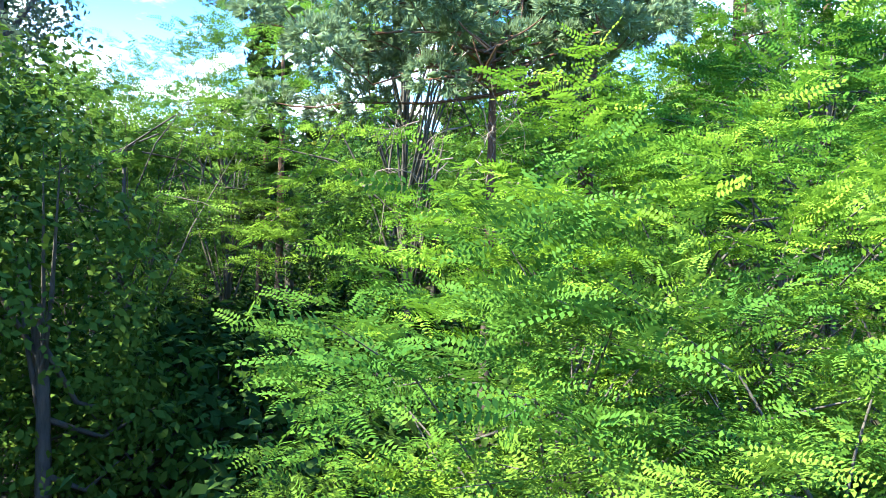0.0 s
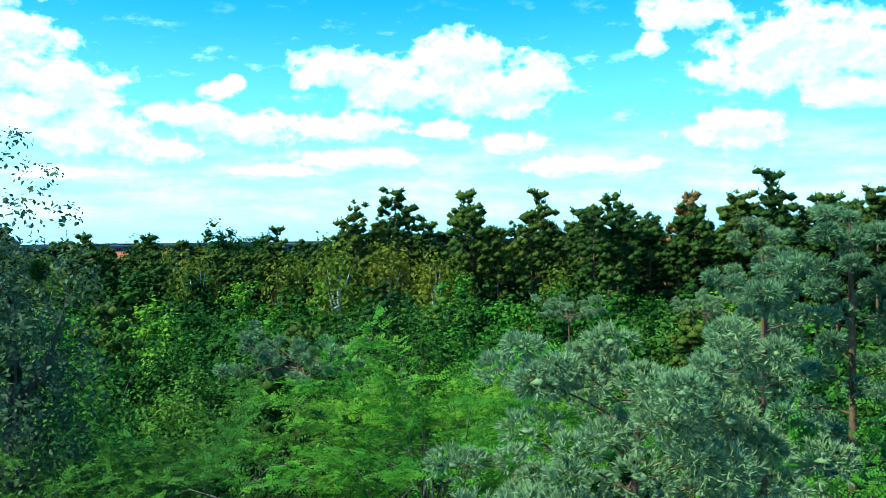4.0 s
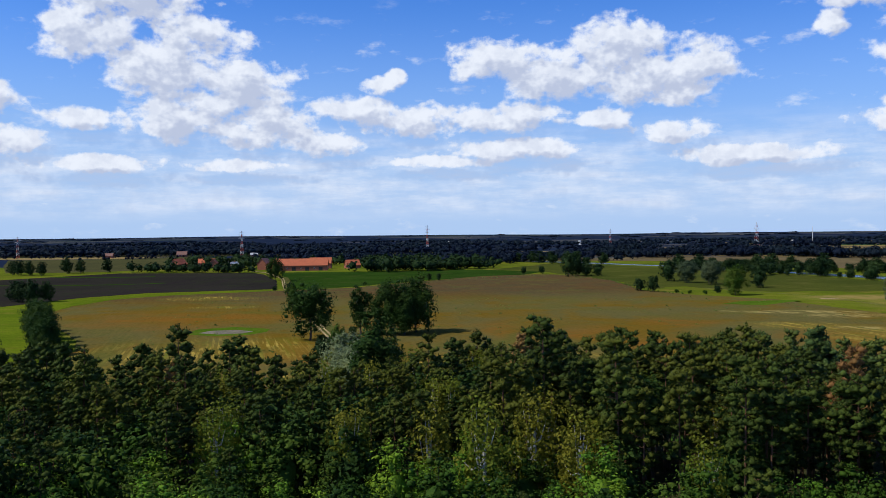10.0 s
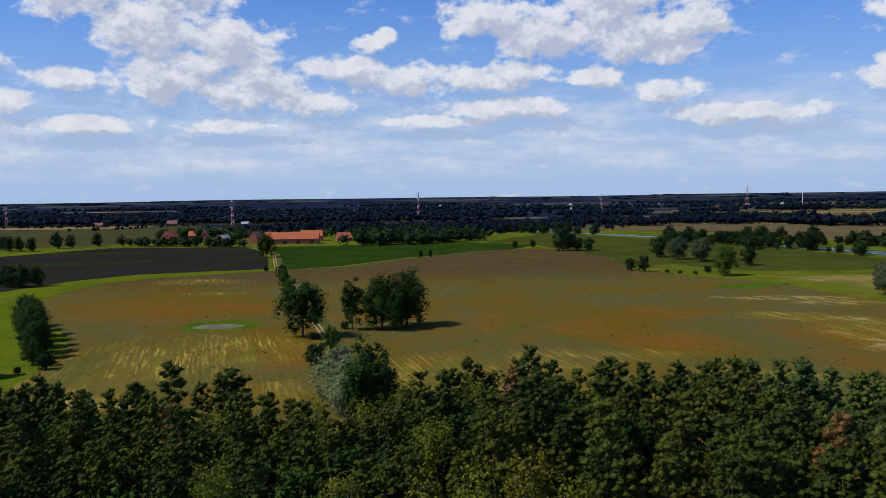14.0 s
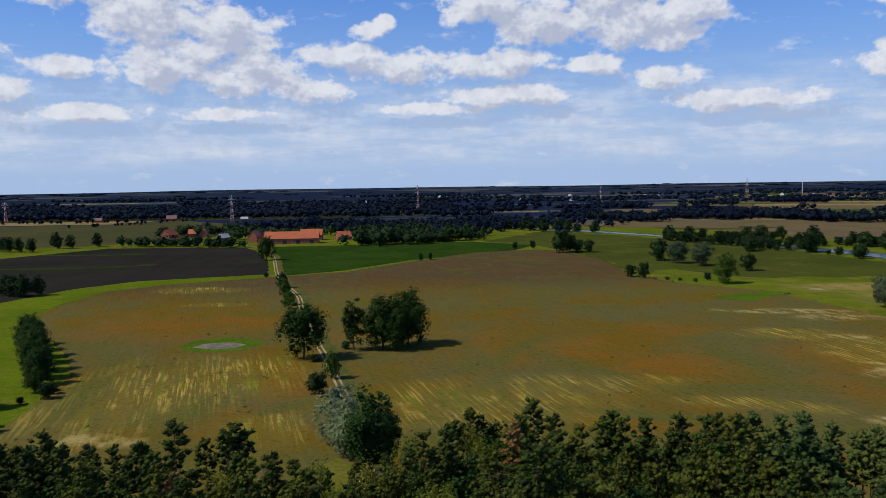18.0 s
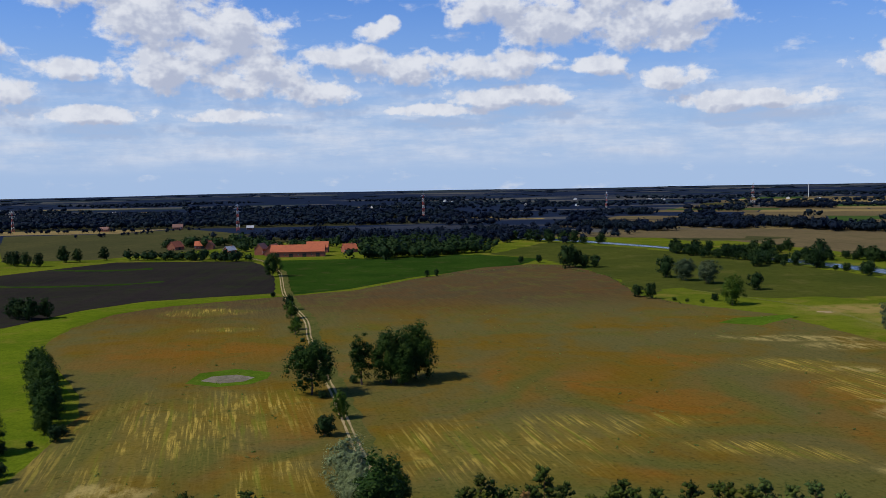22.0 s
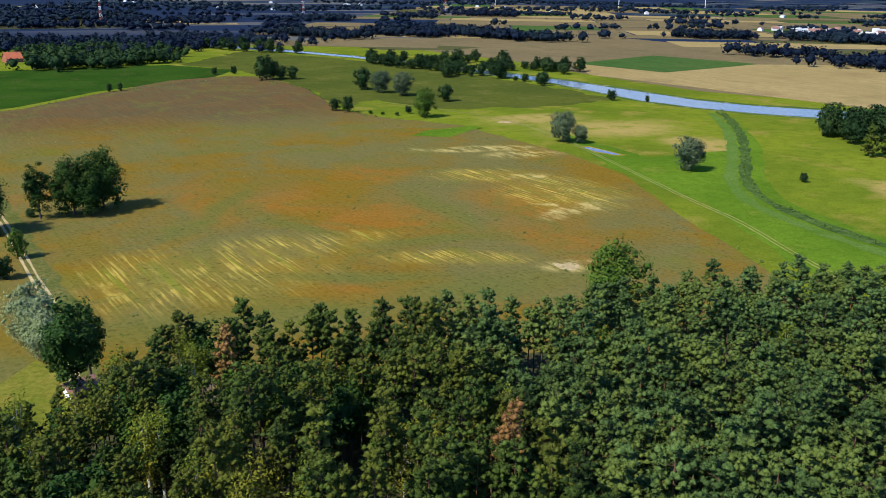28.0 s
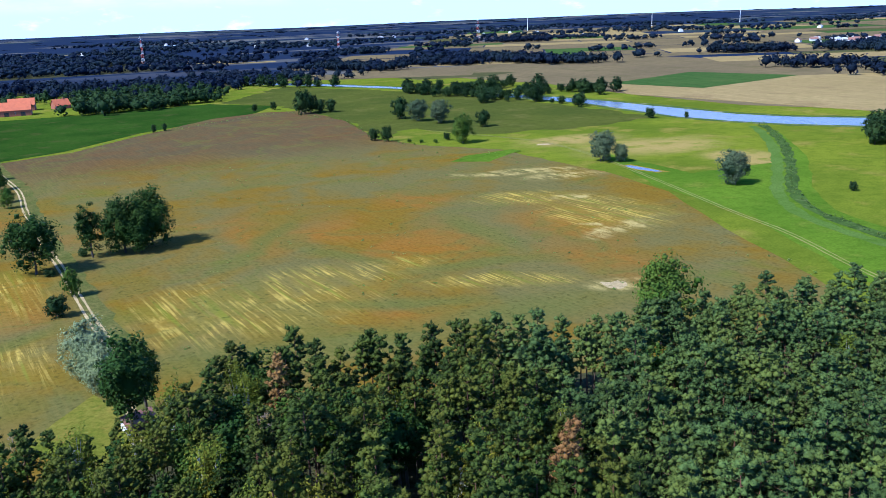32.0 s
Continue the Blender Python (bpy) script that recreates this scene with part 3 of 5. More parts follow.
def brush_pine(seed, h, base, spread, limbs, clumps, per, length, width, lump, shape, sides=8, bend=0.15, lopsided=(0.0, 0.0)):
    """A pine seen close: crooked limbs that fork into twigs, each with a rounded cushion bristling with needles."""
    r = np.random.default_rng(seed)
    lean = r.normal(0, bend, 2)
    zs = np.linspace(0, h * 0.95, 8)
    f = zs / h
    trunk = np.stack([lean[0] * f ** 2 + 0.12 * np.sin(3 * f + seed), lean[1] * f ** 2 + 0.12 * np.cos(4 * f), zs], 1)
    wood = [tube(trunk, 0.0125 * h * (1 - 0.9 * f) + 0.012, sides)]
    hubs, ways = [], []
    for k in range(limbs):
        q = (k + r.uniform(0, 1)) / limbs
        z = base + (h * 0.95 - base) * q
        a = k * 2.4 + r.uniform(-0.5, 0.5)
        reach = spread * np.interp(q, *shape) * r.uniform(0.6, 1.1) * (1 + lopsided[0] * math.cos(a - lopsided[1]))
        root = np.array([np.interp(z, zs, trunk[:, 0]), np.interp(z, zs, trunk[:, 1]), z])
        out = np.array([math.cos(a), math.sin(a), r.uniform(-0.1, 0.2) + 0.3 * q])
        end = root + out * reach
        m1 = root + (end - root) * 0.35 + r.normal(0, 0.05, 3) * reach
        m2 = root + (end - root) * 0.7 + r.normal(0, 0.07, 3) * reach
        t = 0.0026 * h * (1.1 - 0.7 * q)
        wood.append(tube([root, m1, m2, end], [t, t * 0.75, t * 0.4, 0.008], 5))
        line = np.array([root, m1, m2, end])
        for j in range(clumps):
            s = min(1.0, 0.42 + 0.62 * (j + r.uniform(0, 0.6)) / clumps)
            p = np.array([np.interp(s * 3, range(4), line[:, i]) for i in range(3)])
            d = unit(out * np.array([1, 1, 0.2]) * 0.4 + np.array([0, 0, 0.3]) + r.normal(0, 0.6, 3) * np.array([1, 1, 0.5]))
            c = p + d * (0.16 * reach + 0.15) * r.uniform(0.6, 1.3)
            wood.append(tube([p, (p + c) / 2 + np.array([0, 0, -0.03]), c], [0.014, 0.010, 0.005], 4))
            hubs.append(c)
            ways.append(unit(out * np.array([1, 1, 0.2])))
    hubs.append(trunk[-1] + np.array([0, 0, 0.1]))
    ways.append(np.array([0, 0, 1.0]))
    c, w = np.array(hubs), np.array(ways)
    n = len(c)
    size = lump * r.uniform(0.6, 1.25, n)
    knots = 64
    d = unit(r.normal(0, 1, (n, knots, 3)) + w[:, None] * 0.35 + np.array([0, 0, 0.35]))
    knot = c[:, None] + d * size[:, None, None] * np.array([1, 1, 0.66]) * r.uniform(0.7, 1.0, (n, knots, 1))
    knot, d = knot.reshape(-1, 3), d.reshape(-1, 3)
    m = len(knot)
    fan = unit(d[:, None] * 0.9 + np.array([0, 0, 0.25]) + r.normal(0, 0.5, (m, per, 3)))
    side = unit(np.cross(fan, r.normal(0, 1, (m, per, 3)))) * width
    start = knot[:, None] - d[:, None] * 0.03
    tip = start + fan * length * r.uniform(0.7, 1.2, (m, per, 1))
    v = np.stack([start - side, start + side, tip], 2).reshape(-1, 3)
    return joined(wood), joined([(v, np.arange(len(v)).reshape(-1, 3)), lumps(r, c, 0.3 * size, 0.6, quads=False)])


def crown_points(r, h, base, spread, clumps, per, droop=0.0, squash=0.8, hollow=0.55):
    """Leaf places in lobes over an uneven crown."""
    d = unit(r.normal(0, 1, (clumps, 3)) + np.array([0, 0, 0.25]))
    mid, half = (h + base) / 2, (h - base) / 2
    lump = r.uniform(hollow, 1.0, clumps) * (1 + 0.2 * np.sin(3 * np.arctan2(d[:, 1], d[:, 0]) + r.uniform(0, 6)))
    c = d * np.stack([spread * lump, spread * lump, half * lump], 1) + np.array([0, 0, mid])
    size = 0.34 * spread * r.uniform(0.6, 1.3, clumps)
    o = unit(r.normal(0, 1, (clumps, per, 3)) + d[:, None] * 0.35)
    rad = r.uniform(0.35, 1.0, (clumps, per, 1)) ** 0.6
    p = c[:, None] + o * rad * size[:, None, None] * np.array([1, 1, squash])
    if droop:
        p[..., 2] -= droop * r.uniform(0, 1, (clumps, per)) ** 2 * (h - base)
    return c, p.reshape(-1, 3), unit(o + d[:, None] * 0.5).reshape(-1, 3)


def lumps(r, centres, sizes, squash=0.75, quads=True):
    """Dense uneven cores of foliage clumps: a rough block or bipyramid for each."""
    if quads:
        u = np.array([(x, y, z) for x in (-1, 1) for y in (-1, 1) for z in (-1, 1)], float) * 0.62
        f = np.array([(0, 1, 3, 2), (4, 6, 7, 5), (0, 4, 5, 1), (2, 3, 7, 6), (0, 2, 6, 4), (1, 5, 7, 3)])
    else:
        u = np.array([(1, 0, 0), (0, 1, 0), (-1, 0, 0), (0, -1, 0), (0, 0, 1), (0, 0, -0.7)], float)
        f = np.array([(0, 1, 4), (1, 2, 4), (2, 3, 4), (3, 0, 4), (1, 0, 5), (2, 1, 5), (3, 2, 5), (0, 3, 5)])
    n = len(centres)
    a = r.uniform(0, 6.28, n)
    ca, sa = np.cos(a)[:, None], np.sin(a)[:, None]
    v = np.stack([u[:, 0] * ca - u[:, 1] * sa, u[:, 0] * sa + u[:, 1] * ca, np.repeat(u[None, :, 2] * squash, n, 0)], 2)
    v = v * r.uniform(0.75, 1.2, (n, len(u), 1)) * np.asarray(sizes).reshape(-1, 1, 1) + centres[:, None]
    return v.reshape(-1, 3), (f[None] + (np.arange(n) * len(u))[:, None, None]).reshape(-1, f.shape[1])


def heart(r, h, base, spread, fill=0.66):
    """The dense inner foliage of a crown, uneven all round."""
    n = 5 if spread < 9 else 4
    f = np.linspace(0.04, 0.96, n)
    mid, half = (h + base) / 2, (h - base) / 2 * fill
    z = mid - half * np.cos(f * np.pi)
    rad = spread * fill * np.sin(f * np.pi) * r.uniform(0.8, 1.15, n)
    c = np.stack([r.normal(0, 0.07 * spread, n), r.normal(0, 0.07 * spread, n), z], 1)
    v, q = tube(c, rad, 6)
    return v + r.normal(0, 0.06 * spread, v.shape), q


def leafy_shape(seed, h, base, spread, clumps, per, size, droop=0.0, squash=0.8, sides=6, up=0.5, hollow=0.55, stems=1, core=0.0):
    r = np.random.default_rng(seed)
    c, p, o = crown_points(r, h, base, spread, clumps, per, droop, squash, hollow)
    wood = []
    for s in range(stems):
        off = r.normal(0, 0.12 * spread, 2) if stems > 1 else np.zeros(2)
        zs = np.linspace(0, base + (h - base) * 0.6, 5)
        trunk = np.stack([off[0] * (1 + zs / h * 3) + 0.1 * np.sin(zs * 0.7 + seed), off[1] * (1 + zs / h * 3) + 0.1 * np.cos(zs * 0.9), zs], 1)
        wood.append(tube(trunk, 0.02 * h * (1 - 0.8 * zs / h) / stems ** 0.5 + 0.01, sides))
        for k in range(s, min(len(c), 9 * stems), stems):
            root = trunk[2] + (trunk[4] - trunk[2]) * (k / (9.0 * stems))
            wood.append(tube([root, (root + c[k]) / 2 + np.array([0, 0, -0.05 * h]), c[k]], [0.007 * h, 0.005 * h, 0.008], 4))
    crown = leaves(r, p, o, size, up)
    return joined(wood), joined([crown, heart(r, h, base, spread, core * 0.85), lumps(r, c, 0.12 * spread * r.uniform(0.7, 1.2, len(c)), squash)]) if core else crown


def robinia_shape(seed, h, base, spread, sprays, per, length, pairs=4):
    """A robinia: layered sprays of feathered leaves on zigzag twigs."""
    r = np.random.default_rng(seed)
    d = unit(r.normal(0, 1, (sprays, 3)) * np.array([1, 1, 0.8]) + np.array([0, 0, 0.3]))
    mid, half = (h + base) / 2, (h - base) / 2
    lump = r.uniform(0.5, 1.0, sprays) ** 0.6 * (1 + 0.22 * np.sin(4 * np.arctan2(d[:, 1], d[:, 0]) + seed))
    rise = np.sign(d[:, 2]) * np.abs(d[:, 2]) ** 0.6
    c = np.stack([d[:, 0] * spread * lump, d[:, 1] * spread * lump, rise * half * lump], 1) + np.array([0, 0, mid])
    zs = np.linspace(0, mid + half * 0.35, 6)
    trunk = np.stack([0.15 * np.sin(zs * 0.6 + seed), 0.15 * np.cos(zs * 0.5 + seed), zs], 1)
    wood = [tube(trunk, 0.011 * h * (1 - 0.9 * zs / h) + 0.01, 8)]
    twig = unit(d * np.array([1, 1, 0.25]) + r.normal(0, 0.35, (sprays, 3)) * np.array([1, 1, 0.3]))
    run = 0.30 * spread + 0.25
    for k in range(0, sprays, 5):
        i = min(5, 2 + k * 4 // sprays)
        root = trunk[i]
        wood.append(tube([root, (root + c[k]) / 2 + np.array([0, 0, 0.04 * h]), c[k], c[k] + twig[k] * run], [0.0028 * h, 0.002 * h, 0.008, 0.003], 4))
    s = r.uniform(-0.3, 1.0, (sprays, per, 1))
    base_pt = c[:, None] + twig[:, None] * s * run + r.normal(0, 0.12 * run, (sprays, per, 3)) * np.array([1, 1, 0.3])
    side = unit(np.cross(twig, [0, 0, 1.0]))[:, None] * np.where(r.uniform(0, 1, (sprays, per, 1)) > 0.5, 1, -1)
    ahead = side * 0.8 + twig[:, None] * 0.6 + r.normal(0, 0.35, (sprays, per, 3)) * np.array([1, 1, 0.6]) + np.array([0, 0, 0.12])
    return joined(wood), pinnate(r, base_pt.reshape(-1, 3), ahead.reshape(-1, 3), length, pairs)


def kind_of_tree(name, shape, wood_mat, leaf_mat):
    """Mesh data of one kind of tree, shared by its copies."""
    (wv, wf), (cv, cf) = shape
    return np_mesh(name + "_trunk", wv, wf, [wood_mat]), np_mesh(name + "_crown", cv, cf, [leaf_mat])


def plant(data, name, label, category, x, y, turn=0.0, size=1.0, group="", tall=1.0, z=0.0):
    """One tree at a place in plan units."""
    t = thing(name, label, category, group)
    part_mesh("trunk", data[0], t)
    part_mesh("crown", data[1], t)
    t.location, t.rotation_euler, t.scale = (x * K, y * K, z), (0, 0, turn), (size, size, size * tall)
    return t


def puff_shape(seed, h, spread, quads, size):
    """A far tree: a crown of large leaf sprays that reaches the ground, on a short stem."""
    r = np.random.default_rng(seed)
    d = unit(r.normal(0, 1, (quads, 3)) + np.array([0, 0, 0.3]))
    p = d * np.array([spread, spread, h * 0.5]) * r.uniform(0.55, 1.0, (quads, 1)) + np.array([0, 0, h * 0.5])
    return tube([(0, 0, 0), (0, 0, h * 0.25), (0, 0, h * 0.5)], [0.2, 0.18, 0.1], 3), joined([leaves(r, p, d, size, 0.6), heart(r, h * 0.98, h * 0.04, spread, 0.62)])


def scattered(shapes, xy, r, sizes, name, mats, label, category):
    """Many trees joined into one object: shapes is a list of (wood, crown), mats of (bark, leaf)."""
    vs, fs, idx, n = [], [], [], 0
    turns = r.uniform(0, 6.28, len(xy))
    picks = r.integers(0, len(shapes), len(xy))
    for (x, y), a, s, k in zip(xy, turns, sizes, picks):
        ca, sa = math.cos(a) * s, math.sin(a) * s
        rot = np.array([[ca, sa, 0], [-sa, ca, 0], [0, 0, s * (0.92 + 0.16 * ((x * 7.3 + y * 3.1) % 1.0))]])
        for m, (v, f) in enumerate(shapes[k]):
            if f.shape[1] == 4:
                f = np.concatenate([f[:, :3], f[:, [0, 2, 3]]])
            vs.append(v @ rot + np.array([x * K, y * K, 0]))
            fs.append(f + n)
            idx.append(np.full(len(f), m))
            n += len(v)
    return tagged(new(name, np_mesh(name, np.concatenate(vs), np.concatenate(fs), mats, np.concatenate(idx))), label, category, kind="stuff")

# ---- ground ----


def sheet(name, outline, z, mat, label, category, kind="structure", thick=0.0, jag=0.0):
    """A flat piece of land with an outline in plan units, with a standing edge where thick."""
    r = random.Random(name + str(len(outline)))
    pts = []
    for k, a in enumerate(outline):
        b = outline[(k + 1) % len(outline)]
        steps = max(1, int(math.dist(a, b) / 12)) if jag else 1
        for s in range(steps):
            f = s / steps
            pts.append(((a[0] + (b[0] - a[0]) * f + r.uniform(-jag, jag)) * K, (a[1] + (b[1] - a[1]) * f + r.uniform(-jag, jag)) * K))
    bm = bmesh.new()
    top = [bm.verts.new((x, y, z + thick)) for x, y in pts]
    face = bm.faces.new(top)
    if thick:
        low = [bm.verts.new((x, y, z - 0.02)) for x, y in pts]
        for k in range(len(pts)):
            j = (k + 1) % len(pts)
            bm.faces.new((low[k], low[j], top[j], top[k]))
    bm.normal_update()
    if face.normal.z < 0:
        bmesh.ops.reverse_faces(bm, faces=bm.faces[:])
    bmesh.ops.triangulate(bm, faces=[face])
    me = bpy.data.meshes.new(name)
    bm.to_mesh(me)
    bm.free()
    me.materials.append(mat)
    return tagged(new(name, me), label, category, kind=kind)


def smooth_line(points, step=6.0):
    """Catmull-Rom points along a line in plan units."""
    p = [Vector(q) for q in points]
    p = [p[0] * 2 - p[1]] + p + [p[-1] * 2 - p[-2]]
    out = []
    for k in range(1, len(p) - 2):
        n = max(2, int((p[k + 1] - p[k]).length / step))
        for s in range(n):
            t = s / n
            out.append(0.5 * (2 * p[k] + (p[k + 1] - p[k - 1]) * t + (2 * p[k - 1] - 5 * p[k] + 4 * p[k + 1] - p[k + 2]) * t * t
                              + (3 * p[k] - p[k - 1] - 3 * p[k + 1] + p[k + 2]) * t ** 3))
    out.append(p[-2])
    return out


def ribbon_mesh(name, points, offsets, width, z, mat, wobble=0.0):
    """Strips of a width in metres along a line, at sideways offsets in metres."""
    line = [Vector((q.x, q.y)) * K for q in smooth_line(points)]
    r = random.Random(name)
    bm = bmesh.new()
    for off in offsets:
        rows = []
        for k, q in enumerate(line):
            d = (line[min(k + 1, len(line) - 1)] - line[max(k - 1, 0)]).normalized()
            s = Vector((d.y, -d.x))
            w = width * (1 + r.uniform(-wobble, wobble)) / 2
            o = off + r.uniform(-wobble, wobble) * 0.3
            rows.append((bm.verts.new((*(q + s * (o - w)), z)), bm.verts.new((*(q + s * (o + w)), z))))
        for (a, b), (c, d) in zip(rows, rows[1:]):
            bm.faces.new((a, b, d, c))
    me = bpy.data.meshes.new(name)
    bm.to_mesh(me)
    bm.free()
    me.materials.append(mat)
    return me


def ribbon(name, points, offsets, width, z, mat, label, category, wobble=0.0):
    return tagged(new(name, ribbon_mesh(name, points, offsets, width, z, mat, wobble)), label, category, kind="structure")


def build_ground():
    """One sheet, flat near by, that rises to low hills at the horizon."""
    radii = np.concatenate([np.linspace(0, 900, 10), np.linspace(1100, 3300, 23), np.linspace(3500, 4850, 19)])
    n = 144
    a = np.linspace(0, 2 * np.pi, n, endpoint=False)
    v = []
    for rad in radii:
        f = np.clip((rad - 3300) / 1400, 0, 1)
        hill = 27 * f * f * (3 - 2 * f) + 4 * f * (np.sin(a * 9 + rad / 500) + 0.6 * np.sin(a * 23 + 1)) * 0.5
        v.append(np.stack([rad * np.sin(a), rad * np.cos(a), hill], 1))
    v = np.concatenate(v)
    i, j = np.meshgrid(np.arange(len(radii) - 1), np.arange(n), indexing="ij")
    i, j = i.ravel(), j.ravel()
    k = (j + 1) % n
    f = np.stack([i * n + j, (i + 1) * n + j, (i + 1) * n + k, i * n + k], 1)
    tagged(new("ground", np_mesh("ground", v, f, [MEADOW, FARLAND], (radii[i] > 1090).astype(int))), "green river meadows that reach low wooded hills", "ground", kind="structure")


build_ground()
FIELD = [(-16, 160), (-111, 160), (-160, 205), (-146, 252), (-146, 272), (-151, 312), (-157, 350), (-174, 389), (-224, 466), (-250, 516), (-260, 577), (-254, 636), (-224, 677), (-141, 724),
         (-83, 758), (-24, 850), (40, 940), (100, 968), (143, 955), (165, 830), (163, 690), (185, 640), (232, 585), (244, 522), (256, 470), (259, 399), (238, 319), (222, 244), (205, 160)]
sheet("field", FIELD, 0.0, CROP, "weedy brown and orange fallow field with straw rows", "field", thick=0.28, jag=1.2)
sheet("field_west", [(-505, 955), (-432, 1095), (-250, 1075), (-222, 1020), (-180, 880), (-153, 750), (-256, 712), (-292, 660), (-311, 585), (-420, 560), (-640, 700)], 0.0, PLOUGH, "ploughed field beside the farm track, darkened for cloud shade", "field", thick=0.1, jag=1.0)
sheet("green_strip", [(-153, 738), (-256, 703), (-292, 652), (-311, 576), (-330, 480), (-300, 330), (-240, 230), (-150, 230), (-149, 300), (-175, 385), (-226, 466), (-253, 516), (-263, 577), (-257, 638), (-226, 680), (-143, 728)], 0.05, STRIP, "bright green grass strip round the field", "grass", jag=0.8)
sheet("pasture", [(-175, 900), (-215, 1080), (-120, 1085), (46, 1120), (120, 1040), (90, 972), (-30, 862), (-90, 768), (-135, 738)], 0.05, PASTURE, "lush green pasture before the brick farm", "meadow", jag=1.0)
sheet("field_far_west", [(-767, 1440), (-929, 1764), (-693, 1790), (-608, 1960), (-373, 1660), (-238, 1465), (-330, 1330), (-480, 1140), (-600, 1130)], 0.03, STUBBLE, "dull green and tan stubble field", "field", jag=1.5)
sheet("field_far_west_tan", [(-1250, 1800), (-700, 1800), (-640, 1950), (-1300, 1960)], 0.04, WHEAT, "ripe tan grain strip before the dark wood", "field")
sheet("wheat_field", [(560, 1010), (700, 985), (810, 955), (950, 905), (1010, 640), (1100, 420), (860, 330), (768, 440), (616, 575), (560, 760), (515, 890)], 0.0, WHEAT, "wide ripe wheat field beyond the river", "field", thick=0.5, jag=1.0)
sheet("stubble_plain", [(300, 1530), (379, 1300), (440, 1285), (500, 1090), (515, 890), (548, 720), (626, 602), (712, 532), (860, 420), (1040, 600), (1060, 900), (1073, 1178), (971, 1346), (948, 1513), (907, 1728), (703, 1633), (518, 1568), (349, 1640)], 0.05, FALLOW, "brown harvested plain beyond the river", "field", jag=2.0)
sheet("pale_strip", [(316, 1490), (379, 1300), (483, 1280), (560, 1330), (470, 1400), (380, 1480)], 0.08, STUBBLE, "pale yellow-green strip field by the river", "field", jag=1.0)
sheet("green_wedge", [(565, 1023), (618, 888), (700, 915), (819, 958), (752, 1115)], 0.57, GREENCROP, "wedge of dark green crop", "field")
sheet("lush_meadow", [(262, 420), (290, 545), (300, 440), (370, 445), (440, 545), (462, 560), (400, 455), (335, 375), (305, 325), (300, 285), (305, 200), (320, 150), (240, 150), (236, 240), (262, 330)], 0.04, LUSH, "lush grass between the dike track and the ditch", "meadow", jag=1.2)
sheet("rough_meadow", [(165, 830), (143, 955), (120, 1040), (60, 1120), (170, 1330), (285, 1150), (325, 1070), (375, 940), (405, 830), (420, 745), (425, 690), (330, 660), (262, 665), (205, 735), (172, 700)], 0.045, SHADED_MEADOW, "dull olive river meadow, partly cloud shade in its colour", "meadow", jag=7.0)
sheet("forest_floor", [(-400, -200), (-330, 60), (-160, 165), (-130, 206), (-50, 204), (-44, 190), (-10, 190), (0, 198), (200, 204), (235, 180), (262, 140), (420, 20), (520, -200)], 0.0, LITTER, "shaded forest floor of needles and moss", "forest floor", thick=0.34, jag=1.5)
sheet("sandy_glade", [(-46, 212), (-18, 190), (-8, 196), (-30, 240)], 0.30, GLADE, "dry grass gap between wood and field", "grass", jag=1.0)
sheet("weed_island", [(-128, 406), (-112, 398), (-96, 403), (-89, 414), (-91, 428), (-112, 438), (-127, 428)], 0.30, LUSH, "green weedy rim of a wet hollow", "grass", jag=1.0)
sheet("hollow", [(-122, 411), (-111, 405), (-100, 409), (-97, 418), (-108, 424), (-119, 420)], 0.32, ground_material("cracked_mud", (0.24, 0.20, 0.14), (0.15, 0.13, 0.09), (0.09, 0.09, 0.06), 0.12), "bare pale floor of a dried hollow", "soil", jag=0.8)
sheet("green_corner", [(182, 553), (205, 540), (243, 572), (240, 582), (200, 572)], 0.30, LUSH, "green weedy corner of the field", "grass", jag=1.0)
sheet("sand_patch", [(147, 266), (150, 263), (154, 265), (158, 267), (155, 270), (156, 273), (151, 271), (148, 273)], 0.30, SAND, "bare sandy patch at the wood's edge", "sand", jag=1.6)

RIVER_N = [(60, 1560), (150, 1440), (233, 1325), (304, 1206), (343, 1126), (390, 1001), (419, 946), (440, 888), (460, 830), (480, 744), (498, 664), (525, 617), (568, 578), (625, 501), (667, 446), (700, 405), (790, 290), (900, 150)]
RIVER_S = [(870, 130), (755, 270), (668, 383), (630, 428), (584, 476), (532, 541), (493, 582), (466, 624), (445, 677), (437, 760), (430, 834), (412, 888), (389, 956), (341, 1092), (301, 1175), (230, 1290), (146, 1400), (50, 1532)]
sheet("river_bank", [(x + 9, y + 9) for x, y in RIVER_N] + [(x - 7, y - 7) for x, y in RIVER_S], 0.03, ground_material("damp_bank_grass", (0.05, 0.08, 0.02), (0.08, 0.11, 0.03), (0.3, 0.26, 0.14), 0.05), "damp reedy river banks with sandy spots", "river bank", jag=2.0)
sheet("river", RIVER_N + RIVER_S, 0.07, WATER, "calm grey-blue river that winds through meadows", "river", jag=0.8)
sheet("pond", [(277, 482), (278, 467), (284, 454), (289, 453), (286, 466), (282, 481)], 0.09, WATER, "small still pond in the meadow", "pond", jag=0.4)
sheet("pond_rim", [(275, 484), (276, 465), (283, 451), (292, 450), (288, 468), (284, 484)], 0.06, DRY, "pale trodden rim of the pond", "sand", jag=0.6)
sheet("sand_hollow", [(264, 591), (272, 588), (279, 590), (276, 594), (268, 596)], 0.06, SAND, "pale sandy hollow in the meadow", "sand", jag=0.8)

